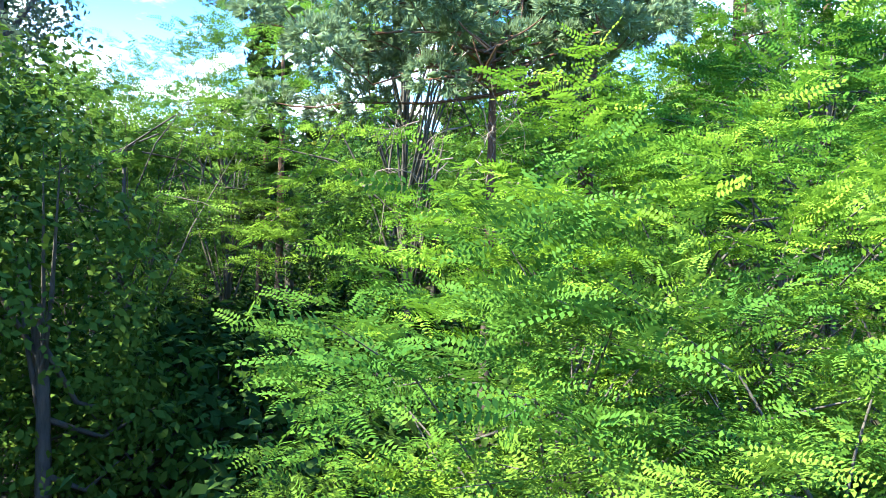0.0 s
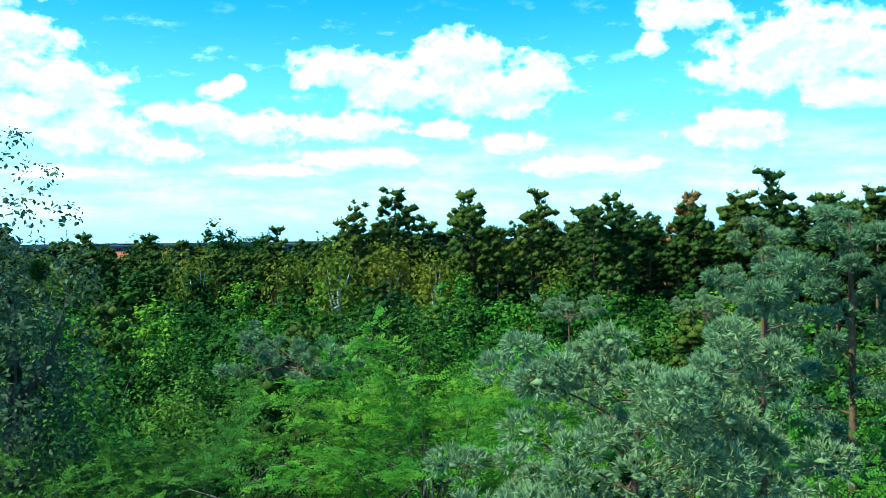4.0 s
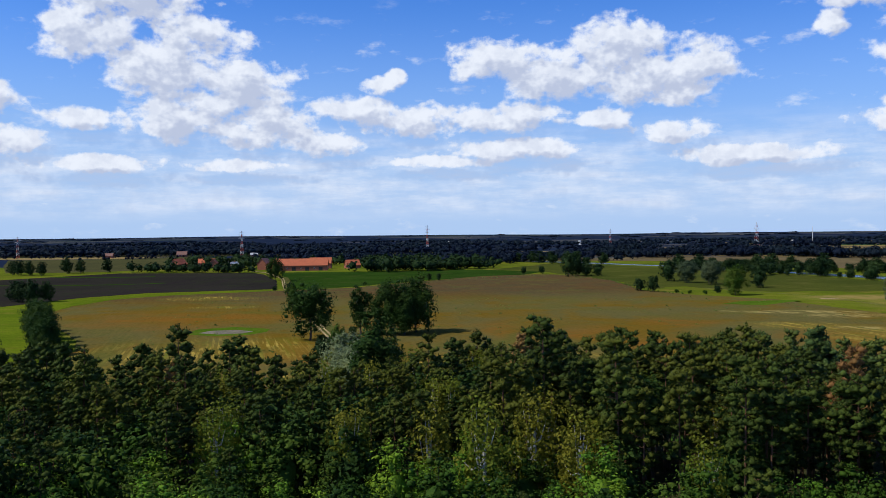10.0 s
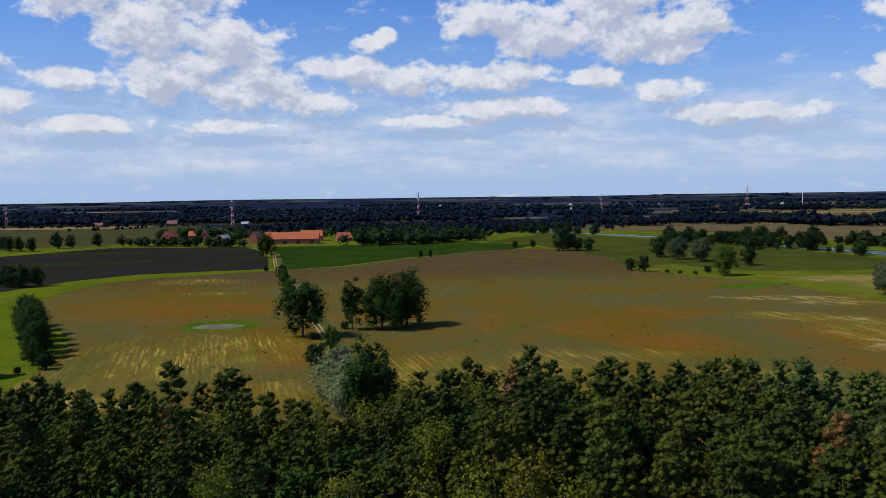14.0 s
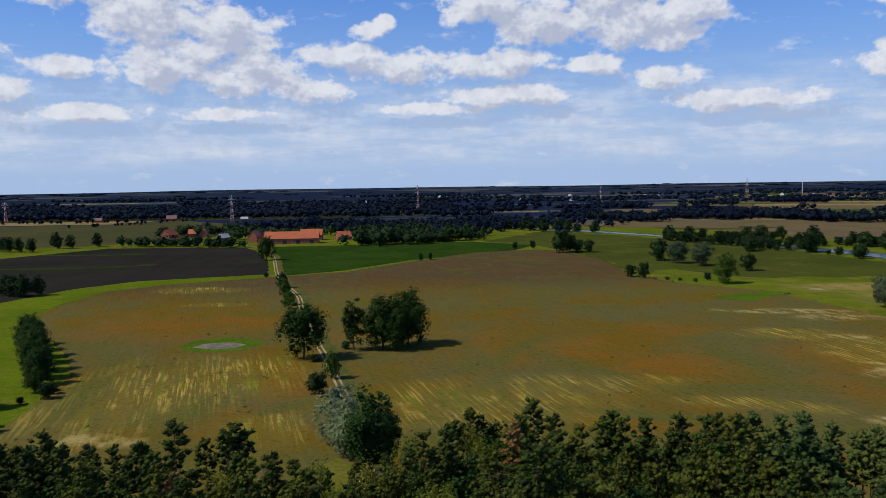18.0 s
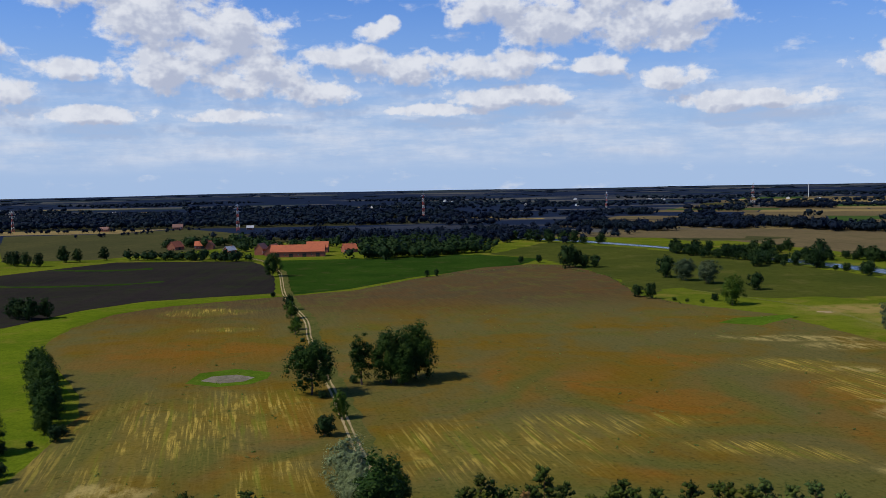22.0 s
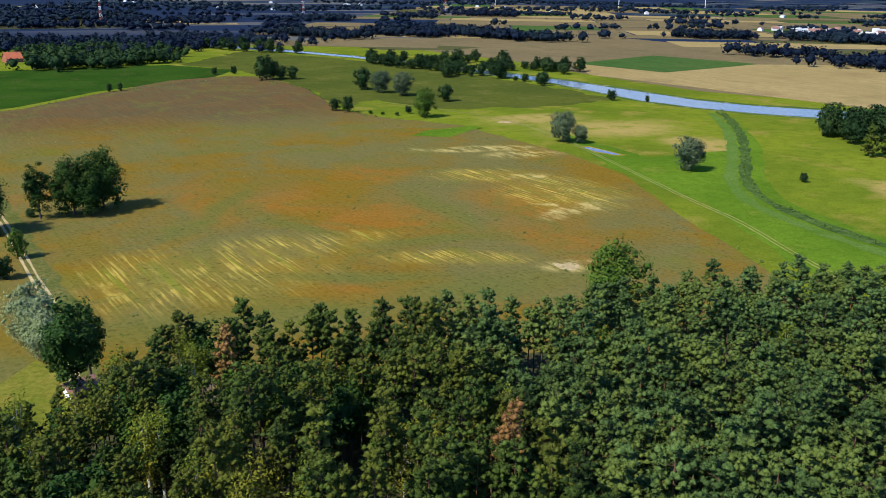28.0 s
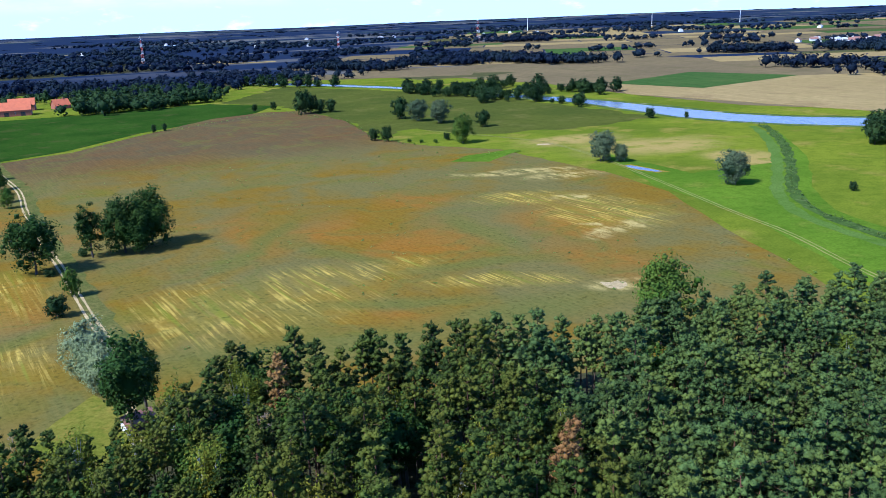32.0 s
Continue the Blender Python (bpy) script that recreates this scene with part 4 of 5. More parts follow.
TRACK = [(-262, 1120), (-228, 1060), (-205, 985), (-183, 925), (-145, 749), (-120, 660), (-99, 590), (-87, 528), (-74, 470), (-66, 435), (-54, 389), (-46, 355), (-40, 330), (-34, 304), (-29, 285), (-22, 245), (-17, 205)]
ribbon("track_verge", TRACK, (-2.2,), 6.0, 0.30, ground_material("verge_grass", (0.075, 0.085, 0.02), (0.11, 0.10, 0.028), (0.17, 0.14, 0.045), 0.1), "grassy verge of the farm track", "verge", 0.3)
ribbon("farm_track", TRACK, (-0.85, 0.85), 0.75, 0.335, SAND, "pale twin-rut sandy farm track", "road", 0.25)
DIKE = [(236, 190), (246, 250), (257, 300), (261, 348), (270, 421), (277, 489), (280, 545), (275, 603), (253, 654), (215, 720)]
ribbon("dike_track", DIKE, (-0.8, 0.8), 0.55, 0.10, TRODDEN, "narrow trodden track along the meadow", "road", 0.3)
DITCH = [(470, 590), (454, 558), (418, 500), (384, 453), (346, 405), (318, 370), (297, 330), (290, 287), (292, 243), (298, 204), (309, 171), (330, 120)]
ribbon("ditch", DITCH, (0.0,), 5.0, 0.08, ground_material("reedy_ditch", (0.035, 0.06, 0.015), (0.06, 0.10, 0.02), (0.1, 0.13, 0.04), 0.1), "dark overgrown drainage ditch", "ditch", 0.35)
ribbon("mown_strip", [(x - 10, y) for x, y in DITCH], (0.0,), 5.0, 0.07, ground_material("pale_mown_grass", (0.075, 0.125, 0.02), (0.09, 0.14, 0.026), (0.06, 0.11, 0.012), 0.05), "paler mown strip along the ditch", "grass", 0.3)


ribbon("grass_strip", [(-560, 900), (-470, 845), (-400, 830), (-330, 838), (-290, 860)], (0.0,), 9.0, 0.15, PASTURE, "green weedy strip across the ploughed field", "grass", 0.4)
ribbon("grass_strip", [(-470, 1000), (-400, 985), (-350, 1000)], (0.0,), 12.0, 0.15, PASTURE, "green weedy strip across the ploughed field", "grass", 0.5)


def far_fields():
    """Strip fields of the plain, in long narrow parcels along one bearing."""
    r = random.Random(5)
    mats = [WHEAT, WHEAT, FALLOW, FALLOW, GREENCROP, STUBBLE, FALLOW]
    words = {"ripe_wheat": "ripe straw-coloured strip field", "brown_fallow": "brown fallow strip field", "green_crop": "dark green strip field",
             "dull_green_stubble": "dull stubble strip field", "meadow_grass": "green meadow strip"}
    e, n = Vector((0.92, -0.39)), Vector((0.39, 0.92))
    row = 0.0
    level = 0
    while row < 2900:
        deep = r.uniform(70, 170) * (1 + row / 1500)
        col = -400 + row * 0.1
        while col < 2300:
            wide = r.uniform(160, 520)
            c = Vector((450, 1330)) + e * col + n * row
            skip = r.random() < 0.22
            if not skip and c.y > 900 and c.x > -80 - (c.y - 1300) * 0.05 and c.length < 4300 and not (c.x < 520 and c.y < 1330):
                m = r.choice(mats)
                lift = r.uniform(-14, 14)
                q = [c, c + e * wide + n * lift, c + e * wide + n * (deep - 4), c + n * (deep - 4 + lift)]
                level = (level + 1) % 9
                sheet("field", [tuple(v) for v in q], 0.10 + 0.02 * level, m, words[m.name], "field", jag=0.0)
            col += wide + 5
        row += deep
    for x, y, w, d in ((-1500, 3300, 340, 60), (-900, 3650, 420, 70), (-1900, 3900, 500, 80), (-400, 3500, 260, 60), (-60, 2260, 200, 70), (-20, 2380, 120, 50), (100, 2150, 160, 40)):
        sheet("field", [(x, y), (x + w, y - 20), (x + w, y + d), (x, y + d + 10)], 0.12, WHEAT, "ripe straw-coloured clearing field", "field")


far_fields()
sheet("far_forest_floor", [(-2300, 1965), (-640, 1965), (-430, 1940), (-130, 1990), (20, 2060), (10, 2900), (-2300, 2900)], 0.06, LITTER, "shaded floor of the far forest", "forest floor")
sheet("far_forest_floor", [(-330, 1540), (-110, 1400), (70, 1370), (190, 1560), (120, 1640), (-150, 1560), (-290, 1620)], 0.06, LITTER, "shaded floor of the wood behind the farm", "forest floor")
sheet("far_forest_floor", [(920, 905), (960, 800), (950, 640), (970, 540), (1040, 420), (1110, 440), (1060, 560), (1045, 700), (1040, 820), (985, 920)], 0.56, LITTER, "shaded floor of the wood by the wheat", "forest floor")

# ---- near trees, round the place where the camera rises ----
hero_pine = kind_of_tree("tall_pine", brush_pine(3, 15.9, 10.0, 2.8, 40, 4, 14, 0.13, 0.014, 0.42, ((0, 0.3, 0.6, 0.85, 1.0), (0.9, 0.75, 1.05, 0.95, 0.5)), sides=10), BARK_PINE, PINE_GREY)
low_pine = kind_of_tree("low_pine", brush_pine(11, 10.9, 8.5, 2.6, 38, 4, 14, 0.13, 0.014, 0.40, ((0, 0.5, 1.0), (1.1, 0.85, 0.3)), lopsided=(0.22, 3.3)), BARK_PINE, PINE_GREY)
side_pine = kind_of_tree("side_pine", brush_pine(17, 18.6, 9.5, 1.9, 30, 3, 6, 0.17, 0.024, 0.36, ((0, 0.5, 1.0), (0.9, 0.75, 0.6))), BARK_PINE, PINE_GREY)
umbrella = kind_of_tree("umbrella_pine", brush_pine(23, 15.0, 13.7, 2.7, 13, 4, 5, 0.15, 0.02, 0.22, ((0, 0.5, 1.0), (0.6, 0.95, 0.8)), sides=7), BARK_PINE, PINE_GREY)
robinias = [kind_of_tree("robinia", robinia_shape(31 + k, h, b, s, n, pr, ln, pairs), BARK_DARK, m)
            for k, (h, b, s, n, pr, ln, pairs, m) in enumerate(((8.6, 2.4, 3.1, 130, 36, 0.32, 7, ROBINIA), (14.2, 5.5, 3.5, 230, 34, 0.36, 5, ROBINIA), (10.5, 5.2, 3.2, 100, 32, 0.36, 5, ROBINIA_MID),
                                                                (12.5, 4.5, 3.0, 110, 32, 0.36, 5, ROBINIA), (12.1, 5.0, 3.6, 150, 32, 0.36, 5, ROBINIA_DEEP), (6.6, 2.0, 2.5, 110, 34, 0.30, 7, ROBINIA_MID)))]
aspen = kind_of_tree("aspen", leafy_shape(41, 20.5, 5.0, 2.6, 240, 44, 0.10, squash=0.9, sides=8, up=0.2, hollow=0.3), BARK_DARK, ASPEN)

plant(hero_pine, "pine_tree", "tall grey-green pine with an open crown and red bark", "pine tree", 5.8, 16.9, 0.4)
plant(low_pine, "pine_tree", "low spreading grey-green pine with dead brown twigs", "pine tree", 3.2, 15.2, 0.0, 1.0)
plant(side_pine, "pine_tree", "slender pine with sparse upper crown", "pine tree", 18.8, 26.8, 1.0, 1.0)
plant(side_pine, "pine_tree", "slender pine with sparse upper crown", "pine tree", 27.5, 46.0, 3.0, 1.0)
plant(side_pine, "pine_tree", "slender pine with sparse upper crown", "pine tree", 14.2, 24.7, 4.4, 0.93)
plant(umbrella, "pine_tree", "flat-topped umbrella-like pine above the leaves", "pine tree", -0.7, 36.8, 0.5, 0.96)
plant(umbrella, "pine_tree", "flat-topped umbrella-like pine above the leaves", "pine tree", 30.0, 58.0, 2.5, 0.95)
plant(umbrella, "pine_tree", "flat-topped umbrella-like pine above the leaves", "pine tree", 22.0, 66.0, 3.5, 0.92)
plant(aspen, "aspen_tree", "tall loose-leaved aspen with dark mistletoe tufts", "tree", -12.5, 38.5, 0.0, 0.98)
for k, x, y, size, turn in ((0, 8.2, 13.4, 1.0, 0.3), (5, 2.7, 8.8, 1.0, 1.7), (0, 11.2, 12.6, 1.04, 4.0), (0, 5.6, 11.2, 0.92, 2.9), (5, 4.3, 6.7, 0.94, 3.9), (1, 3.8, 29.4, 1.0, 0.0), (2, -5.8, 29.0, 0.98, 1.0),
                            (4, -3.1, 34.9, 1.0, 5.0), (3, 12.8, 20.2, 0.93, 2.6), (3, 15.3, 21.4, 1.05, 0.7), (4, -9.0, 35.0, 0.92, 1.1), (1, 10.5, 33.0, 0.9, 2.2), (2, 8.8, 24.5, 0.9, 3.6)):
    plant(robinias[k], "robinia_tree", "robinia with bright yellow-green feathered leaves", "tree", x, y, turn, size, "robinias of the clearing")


def dead_twigs():
    """Bare grey and brown twigs that hang out of the low pine, each crooked and forked."""
    r = np.random.default_rng(9)
    t = thing("dead_branch", "bundle of dead brown pine twigs", "branch")
    t.location = (3.2 * K, 15.2 * K, 0)
    for k in range(30):
        a, z = r.uniform(3.4, 6.0), r.uniform(7.0, 9.3)
        out = np.array([math.cos(a), math.sin(a), 0])
        line = [np.array([0, 0, z]) + out * r.uniform(0.5, 1.6)]
        d = unit(out * 0.5 + np.array([0, 0, -0.3]) + r.normal(0, 0.4, 3))
        for j in range(5):
            d = unit(d + r.normal(0, 0.45, 3) + np.array([0, 0, -0.25]))
            line.append(line[-1] + d * 0.16)
        pieces = [tube(line, np.linspace(0.011, 0.003, 6), 4)]
        for j in range(7):
            p = line[1 + j % 5]
            e = unit(d + r.normal(0, 0.8, 3))
            pieces.append(tube([p, p + e * 0.12, p + unit(e + r.normal(0, 0.5, 3)) * 0.26], [0.005, 0.004, 0.002], 3))
        part_mesh("twig", np_mesh("twig", *joined(pieces), [BARK_DEAD]), t)


dead_twigs()


def mistletoe():
    r = np.random.default_rng(10)
    for x, y, z, s in ((-11.2, 38.0, 16.6, 0.38), (-12.2, 37.6, 13.5, 0.3)):
        c = unit(r.normal(0, 1, (260, 3)))
        v, f = needles(r, c * 0.5, c, 4, 0.5, 0.04, 0.0)
        o = tagged(new("mistletoe", np_mesh("mistletoe", v * s + np.array([0, 0, 0]), f, [OAK])), "dark round mistletoe tuft in the aspen", "mistletoe")
        o.location = (x * K, y * K, z)


mistletoe()

# ---- the wood ----


def jittered(r, x0, x1, y0, y1, step, inside):
    out = []
    for x in np.arange(x0, x1, step):
        for y in np.arange(y0, y1, step):
            p = (x + r.uniform(-0.42, 0.42) * step, y + r.uniform(-0.42, 0.42) * step)
            if inside(*p):
                out.append(p)
    return out


def edge_y(x):
    """The far edge of the wood, in plan units."""
    if x < -120:
        return 196 + (x + 120) * 0.75
    if x < 195:
        return 196 + 4 * math.sin(x * 0.11) + 3 * math.sin(x * 0.043 + 1)
    return 196 - (x - 195) * 0.86


def seen_sector(x, y):
    """The part of the wood that lies before the camera."""
    a = math.degrees(math.atan2(x, y))
    return -37 < a < 68


def inner_edge(x, y):
    """Distance at which the pine stand takes over from the low leafy canopy."""
    a = math.degrees(math.atan2(x, y))
    return 126 + 7 * math.sin(a * 0.3) - 0.35 * max(0.0, a - 5)


def is_pine_stand(x, y):
    d = math.hypot(x, y)
    if not seen_sector(x, y) or d < inner_edge(x, y) or y > edge_y(x) or d > 330:
        return False
    if noise.noise(Vector((x * 0.05, y * 0.05, 1.5))) < -0.42:
        return False
    if -46 < x < -8 and y > 176 + abs(x + 27) * 0.2:
        return False
    return True


def is_leaf_stand(x, y):
    d = math.hypot(x, y)
    return seen_sector(x, y) and 36 < d < inner_edge(x, y) + 3 and not (-4 < x < 2 and 40 < y < 48)


r_wood = np.random.default_rng(21)
pine_shapes = [stand_pine(50 + k, 16.0, b, s, 7, 5, 3, 13, 0.29, 0.048, 0.50) for k, (b, s) in enumerate(((8.4, 1.85), (9.2, 2.2), (7.8, 1.8), (9.6, 2.3), (8.8, 2.0), (7.6, 1.8)))]
pine_far_shapes = [stand_pine(60 + k, 16.0, 8.8, 2.1, 6, 5, 2, 9, 0.38, 0.075, 0.66) for k in range(4)]
stand = jittered(r_wood, -260, 330, 40, 215, 5.6, is_pine_stand)


def pine_height(x, y):
    d = math.hypot(x, y)
    east = min(1.0, max(0.0, (math.degrees(math.atan2(x, y)) + 1) / 7))
    tall = 20.5 + (d > 165) * 1.5 + east * max(0.5, 9.0 - 0.09 * (d - 112))
    return (tall + r_wood.normal(0, 2.6)) * K / 16.5


stand.sort(key=lambda p: math.hypot(*p))
odd = [p for p in stand if (p[0] * 3.7 + p[1] * 1.3) % 1.0 < (0.2 if p[0] < 55 else 0.04)]
pines = [p for p in stand if p not in set(odd)]
near_pines, far_pines = pines[:270], pines[270:]
pine_kinds = [kind_of_tree("pine", s, BARK_PINE, PINE) for s in pine_shapes]
blue_pine_kinds = [kind_of_tree("blue_pine", s, BARK_PINE, PINE_BLUE) for s in pine_shapes]
for k, (x, y) in enumerate(near_pines):
    plant((blue_pine_kinds if x > 70 else pine_kinds)[k % 6], "pine_tree", "plantation pine with a bare reddish trunk and tufted crown", "pine tree", x, y, r_wood.uniform(0, 6.28), pine_height(x, y) * 1.02, "pines of the wood")
half = len(far_pines) // 5
for shapes, pts, where in ((pine_shapes, far_pines[:half], "behind the first rows"), (pine_far_shapes, far_pines[half:], "at the field's edge")):
    west, east = [p for p in pts if p[0] <= 70], [p for p in pts if p[0] > 70]
    scattered(shapes, west, r_wood, [pine_height(*p) for p in west], "pine_forest", [BARK_PINE, PINE], "dense olive-green stand of pines " + where, "pine forest")
    scattered(shapes, east, r_wood, [pine_height(*p) for p in east], "pine_forest", [BARK_PINE, PINE_BLUE], "dense bluish-green stand of pines " + where, "pine forest")

birch_kind = kind_of_tree("birch", leafy_shape(71, 15.5, 4.5, 2.1, 64, 26, 0.2, droop=0.35, squash=1.25, up=0.1), BARK_BIRCH, BIRCH)
rust_kind = kind_of_tree("rust_pine", stand_pine(72, 15.5, 7.0, 1.9, 9, 5, 3, 14, 0.34, 0.045, 0.42), BARK_PINE, PINE_RUST)
oak_kinds = [kind_of_tree("oak", leafy_shape(73 + k, 13.5, 4.0, 3.4, 80, 14, 0.26, squash=0.9, core=0.6), BARK_DARK, OAK) for k in range(2)]
maple_kind = kind_of_tree("maple", leafy_shape(76, 12.5, 3.0, 3.8, 80, 14, 0.26, squash=0.9, core=0.6), BARK_DARK, BROADLEAF)
for k, (x, y) in enumerate(odd):
    pick = (k * 7) % 10
    if pick < 4:
        plant(birch_kind, "birch_tree", "yellowish drooping birch among the pines", "birch tree", x, y, k * 1.3, 1.0 + 0.2 * r_wood.random(), "birches of the wood")
    elif pick < 6:
        plant(maple_kind, "maple_tree", "fresh green broad-crowned maple among pines", "tree", x, y, k * 1.7, 0.9 + 0.25 * r_wood.random(), "leafy trees of the wood")
    else:
        plant(oak_kinds[k % 2], "oak_tree", "dark green oak in the pine stand", "oak tree", x, y, k * 2.1, 0.95 + 0.25 * r_wood.random(), "leafy trees of the wood")
for x, y, size in ((17, 186, 1.2), (60, 122, 1.45), (23, 181, 0.8), (-60, 190, 0.6), (-53, 160, 1.15), (104, 120, 0.7)):
    plant(rust_kind, "dead_pine_tree", "dead pine with rust-brown needles", "pine tree", x, y, x, size)
bare_kind = kind_of_tree("bare_tree", stand_pine(74, 14.0, 5.0, 1.7, 8, 5, 3, 6, 0.5, 0.012, 0.10), BARK_DEAD, BARK_DEAD)
for x, y, size in ((12, 168, 1.1), (26, 158, 1.0), (-40, 186, 0.9)):
    plant(bare_kind, "dead_tree", "bare grey dead tree among the pines", "tree", x, y, x, size)
for x, y, size in ((6, 120, 1.25), (14, 126, 1.2), (20, 119, 1.15), (-2, 128, 1.15), (11, 136, 1.15), (26, 132, 1.1), (17, 133, 1.2)):
    plant(birch_kind, "birch_tree", "yellowish drooping birch among the pines", "birch tree", x, y, y, size, "birches of the wood")
for x, y, size in ((-22, 132, 1.1), (-14, 124, 1.05), (-30, 140, 1.1), (-24, 152, 1.1), (-10, 146, 1.05), (2, 158, 1.0), (-4, 172, 1.1), (6, 182, 1.05)):
    plant(oak_kinds[int(y) % 2], "oak_tree", "dark green oak in the pine stand", "oak tree", x, y, y, size, "leafy trees of the wood")
tall_leafy = kind_of_tree("tall_leafy_tree", leafy_shape(77, 13.0, 3.0, 4.4, 120, 40, 0.22, squash=0.9, hollow=0.65, core=0.6), BARK_DARK, BROADLEAF)
plant(tall_leafy, "leafy_tree", "fresh green tall round tree over the pine tops", "tree", 136, 210, 1.0, 1.5)

# low leafy canopy
leaf_kinds = [kind_of_tree("canopy_tree", leafy_shape(80 + k, 11.2, 2.4, s, 70, 24, 0.15, squash=0.75, sides=5, core=0.55), BARK_DARK, m)
              for k, (s, m) in enumerate(((2.9, BROADLEAF), (3.2, BROADLEAF), (2.6, ROBINIA), (2.8, OAK)))]
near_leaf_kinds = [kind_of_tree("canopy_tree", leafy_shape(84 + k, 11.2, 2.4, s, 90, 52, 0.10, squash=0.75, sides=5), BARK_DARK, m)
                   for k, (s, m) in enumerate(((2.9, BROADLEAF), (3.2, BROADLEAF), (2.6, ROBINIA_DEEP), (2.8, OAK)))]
canopy = jittered(r_wood, -90, 135, 18, 135, 7.4, is_leaf_stand)
for k, (x, y) in enumerate(canopy):
    if k % 19 == 7:
        plant(pine_kinds[k % 6], "pine_tree", "lone pine that stands over the leafy canopy", "pine tree", x, y, k, r_wood.uniform(0.85, 1.06) if x > 8 else r_wood.uniform(0.72, 0.9))
        continue
    pick = (0, 1, 2, 0, 3, 1, 2, 1)[k % 8] if math.hypot(x, y) > 70 else (2, 0, 2, 1, 3, 2, 0, 1)[k % 8]
    plant((near_leaf_kinds if math.hypot(x, y) < 72 else leaf_kinds)[pick], "leafy_tree", "bushy green leafy tree of the low canopy", "tree", x, y, k * 1.9, r_wood.uniform(0.85, 1.2), "leafy canopy trees")

shade_kind = kind_of_tree("shade_tree", leafy_shape(88, 11.2, 1.6, 2.8, 90, 60, 0.11, squash=0.8, sides=5), BARK_DARK, BROADLEAF)
# trees added on the sunny side, most out of view, to shade the clearing
for k, (x, y, size) in enumerate(((-13.5, 6.0, 1.25), (-10.5, 12.0, 1.2), (-12.5, 17.5, 1.35), (-18.0, 10.0, 1.3), (-15.0, 24.0, 1.35), (-12.0, 0.5, 1.2), (-8.5, 23.5, 0.9), (-6.0, 19.0, 0.75), (-11.5, 28.5, 1.0))):
    plant(shade_kind, "leafy_tree", "dense dark leafy tree beside the clearing", "tree", x, y, k * 1.3, size, "leafy canopy trees")

# undergrowth in the clearing
shrub_kinds = [kind_of_tree("shrub", leafy_shape(90 + k, 3.4, 0.3, 1.7, 40, 26, 0.11, squash=0.8, sides=4, stems=3), BARK_DARK, m) for k, m in enumerate((BROADLEAF, OAK))]
for k in range(46):
    a, d = radians(r_wood.uniform(-38, 58)), r_wood.uniform(8, 40)
    plant(shrub_kinds[k % 2], "shrub", "dark undergrowth shrub in the shade", "shrub", d * math.sin(a), d * math.cos(a), k, r_wood.uniform(0.8, 1.3), "undergrowth shrubs", z=0.3)

for k in range(30):
    x, y = r_wood.uniform(-6, 6), r_wood.uniform(19, 42)
    plant(shrub_kinds[k % 2], "shrub", "dark undergrowth shrub in the shade", "shrub", x, y, k * 1.7, r_wood.uniform(1.0, 1.35), "undergrowth shrubs", z=0.3)

# ---- trees of the field, the track and the meadows ----
field_kinds = [kind_of_tree("field_tree", leafy_shape(100 + k, 18.5, b, s, c, 44, 0.33, squash=0.85, sides=7, hollow=hl, core=cr), BARK_DARK, OAK)
               for k, (b, s, c, hl, cr) in enumerate(((3.0, 7.6, 130, 0.45, 0.5), (0.6, 6.4, 140, 0.65, 0.72), (2.4, 4.2, 90, 0.5, 0.5), (4.2, 4.3, 90, 0.5, 0.55)))]
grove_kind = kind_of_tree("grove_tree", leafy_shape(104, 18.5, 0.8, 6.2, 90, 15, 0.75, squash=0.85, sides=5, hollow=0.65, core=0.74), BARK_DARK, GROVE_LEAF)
broad_kind = kind_of_tree("broad_tree", leafy_shape(103, 18.5, 1.5, 7.0, 130, 34, 0.40, squash=0.85, sides=6, hollow=0.6, core=0.6), BARK_DARK, BROADLEAF)
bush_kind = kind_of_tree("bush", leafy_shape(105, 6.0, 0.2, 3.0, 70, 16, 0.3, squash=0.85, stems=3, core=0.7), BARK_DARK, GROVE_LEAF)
green_bush = kind_of_tree("green_bush", leafy_shape(106, 6.0, 0.2, 2.8, 60, 16, 0.3, squash=0.85, stems=2, core=0.65), BARK_DARK, BROADLEAF)
willow_kind = kind_of_tree("silver_willow", leafy_shape(107, 11.5, 0.6, 4.4, 110, 70, 0.20, droop=0.12, squash=0.95, stems=3, hollow=0.7, core=0.8), BARK_DARK, WILLOW)
meadow_willow = kind_of_tree("meadow_willow", leafy_shape(108, 12.0, 1.0, 5.0, 110, 44, 0.26, squash=0.85, stems=2, hollow=0.65, core=0.78), BARK_DARK, leaf_material("grey_willow_leaf", (0.03, 0.05, 0.024), (0.075, 0.105, 0.05), (0.09, 0.11, 0.05), 0.15))
young_pine = kind_of_tree("young_pine", stand_pine(109, 9.0, 0.5, 2.5, 7, 6, 3, 14, 0.5, 0.08, 0.7), BARK_PINE, PINE)

for k, x, y, size, tall, label in ((0, -62, 380, 1.02, 1.0, "old loose-crowned tree beside the farm track"), (2, -41, 398, 0.93, 1.0, "slender tree at the edge of the field grove"), (1, -27, 400, 0.98, 1.0, "broad dense dark tree of the field grove"),
                                  (1, -15, 408, 1.05, 1.0, "broad dense dark tree of the field grove"), (1, -20, 398, 0.8, 1.0, "broad dense dark tree of the field grove"), (3, -18, 209, 1.05, 1.0, "tall dark oak at the wood's edge by the hut"), (3, -15, 224, 0.8, 1.0, "dark oak behind the hut")):
    plant(field_kinds[k], "field_tree", label, "tree", x, y, k + x, size, tall=tall)
plant(willow_kind, "willow_tree", "silvery white-leaved willow beside the track", "willow tree", -31, 254, 0.2, 1.1)
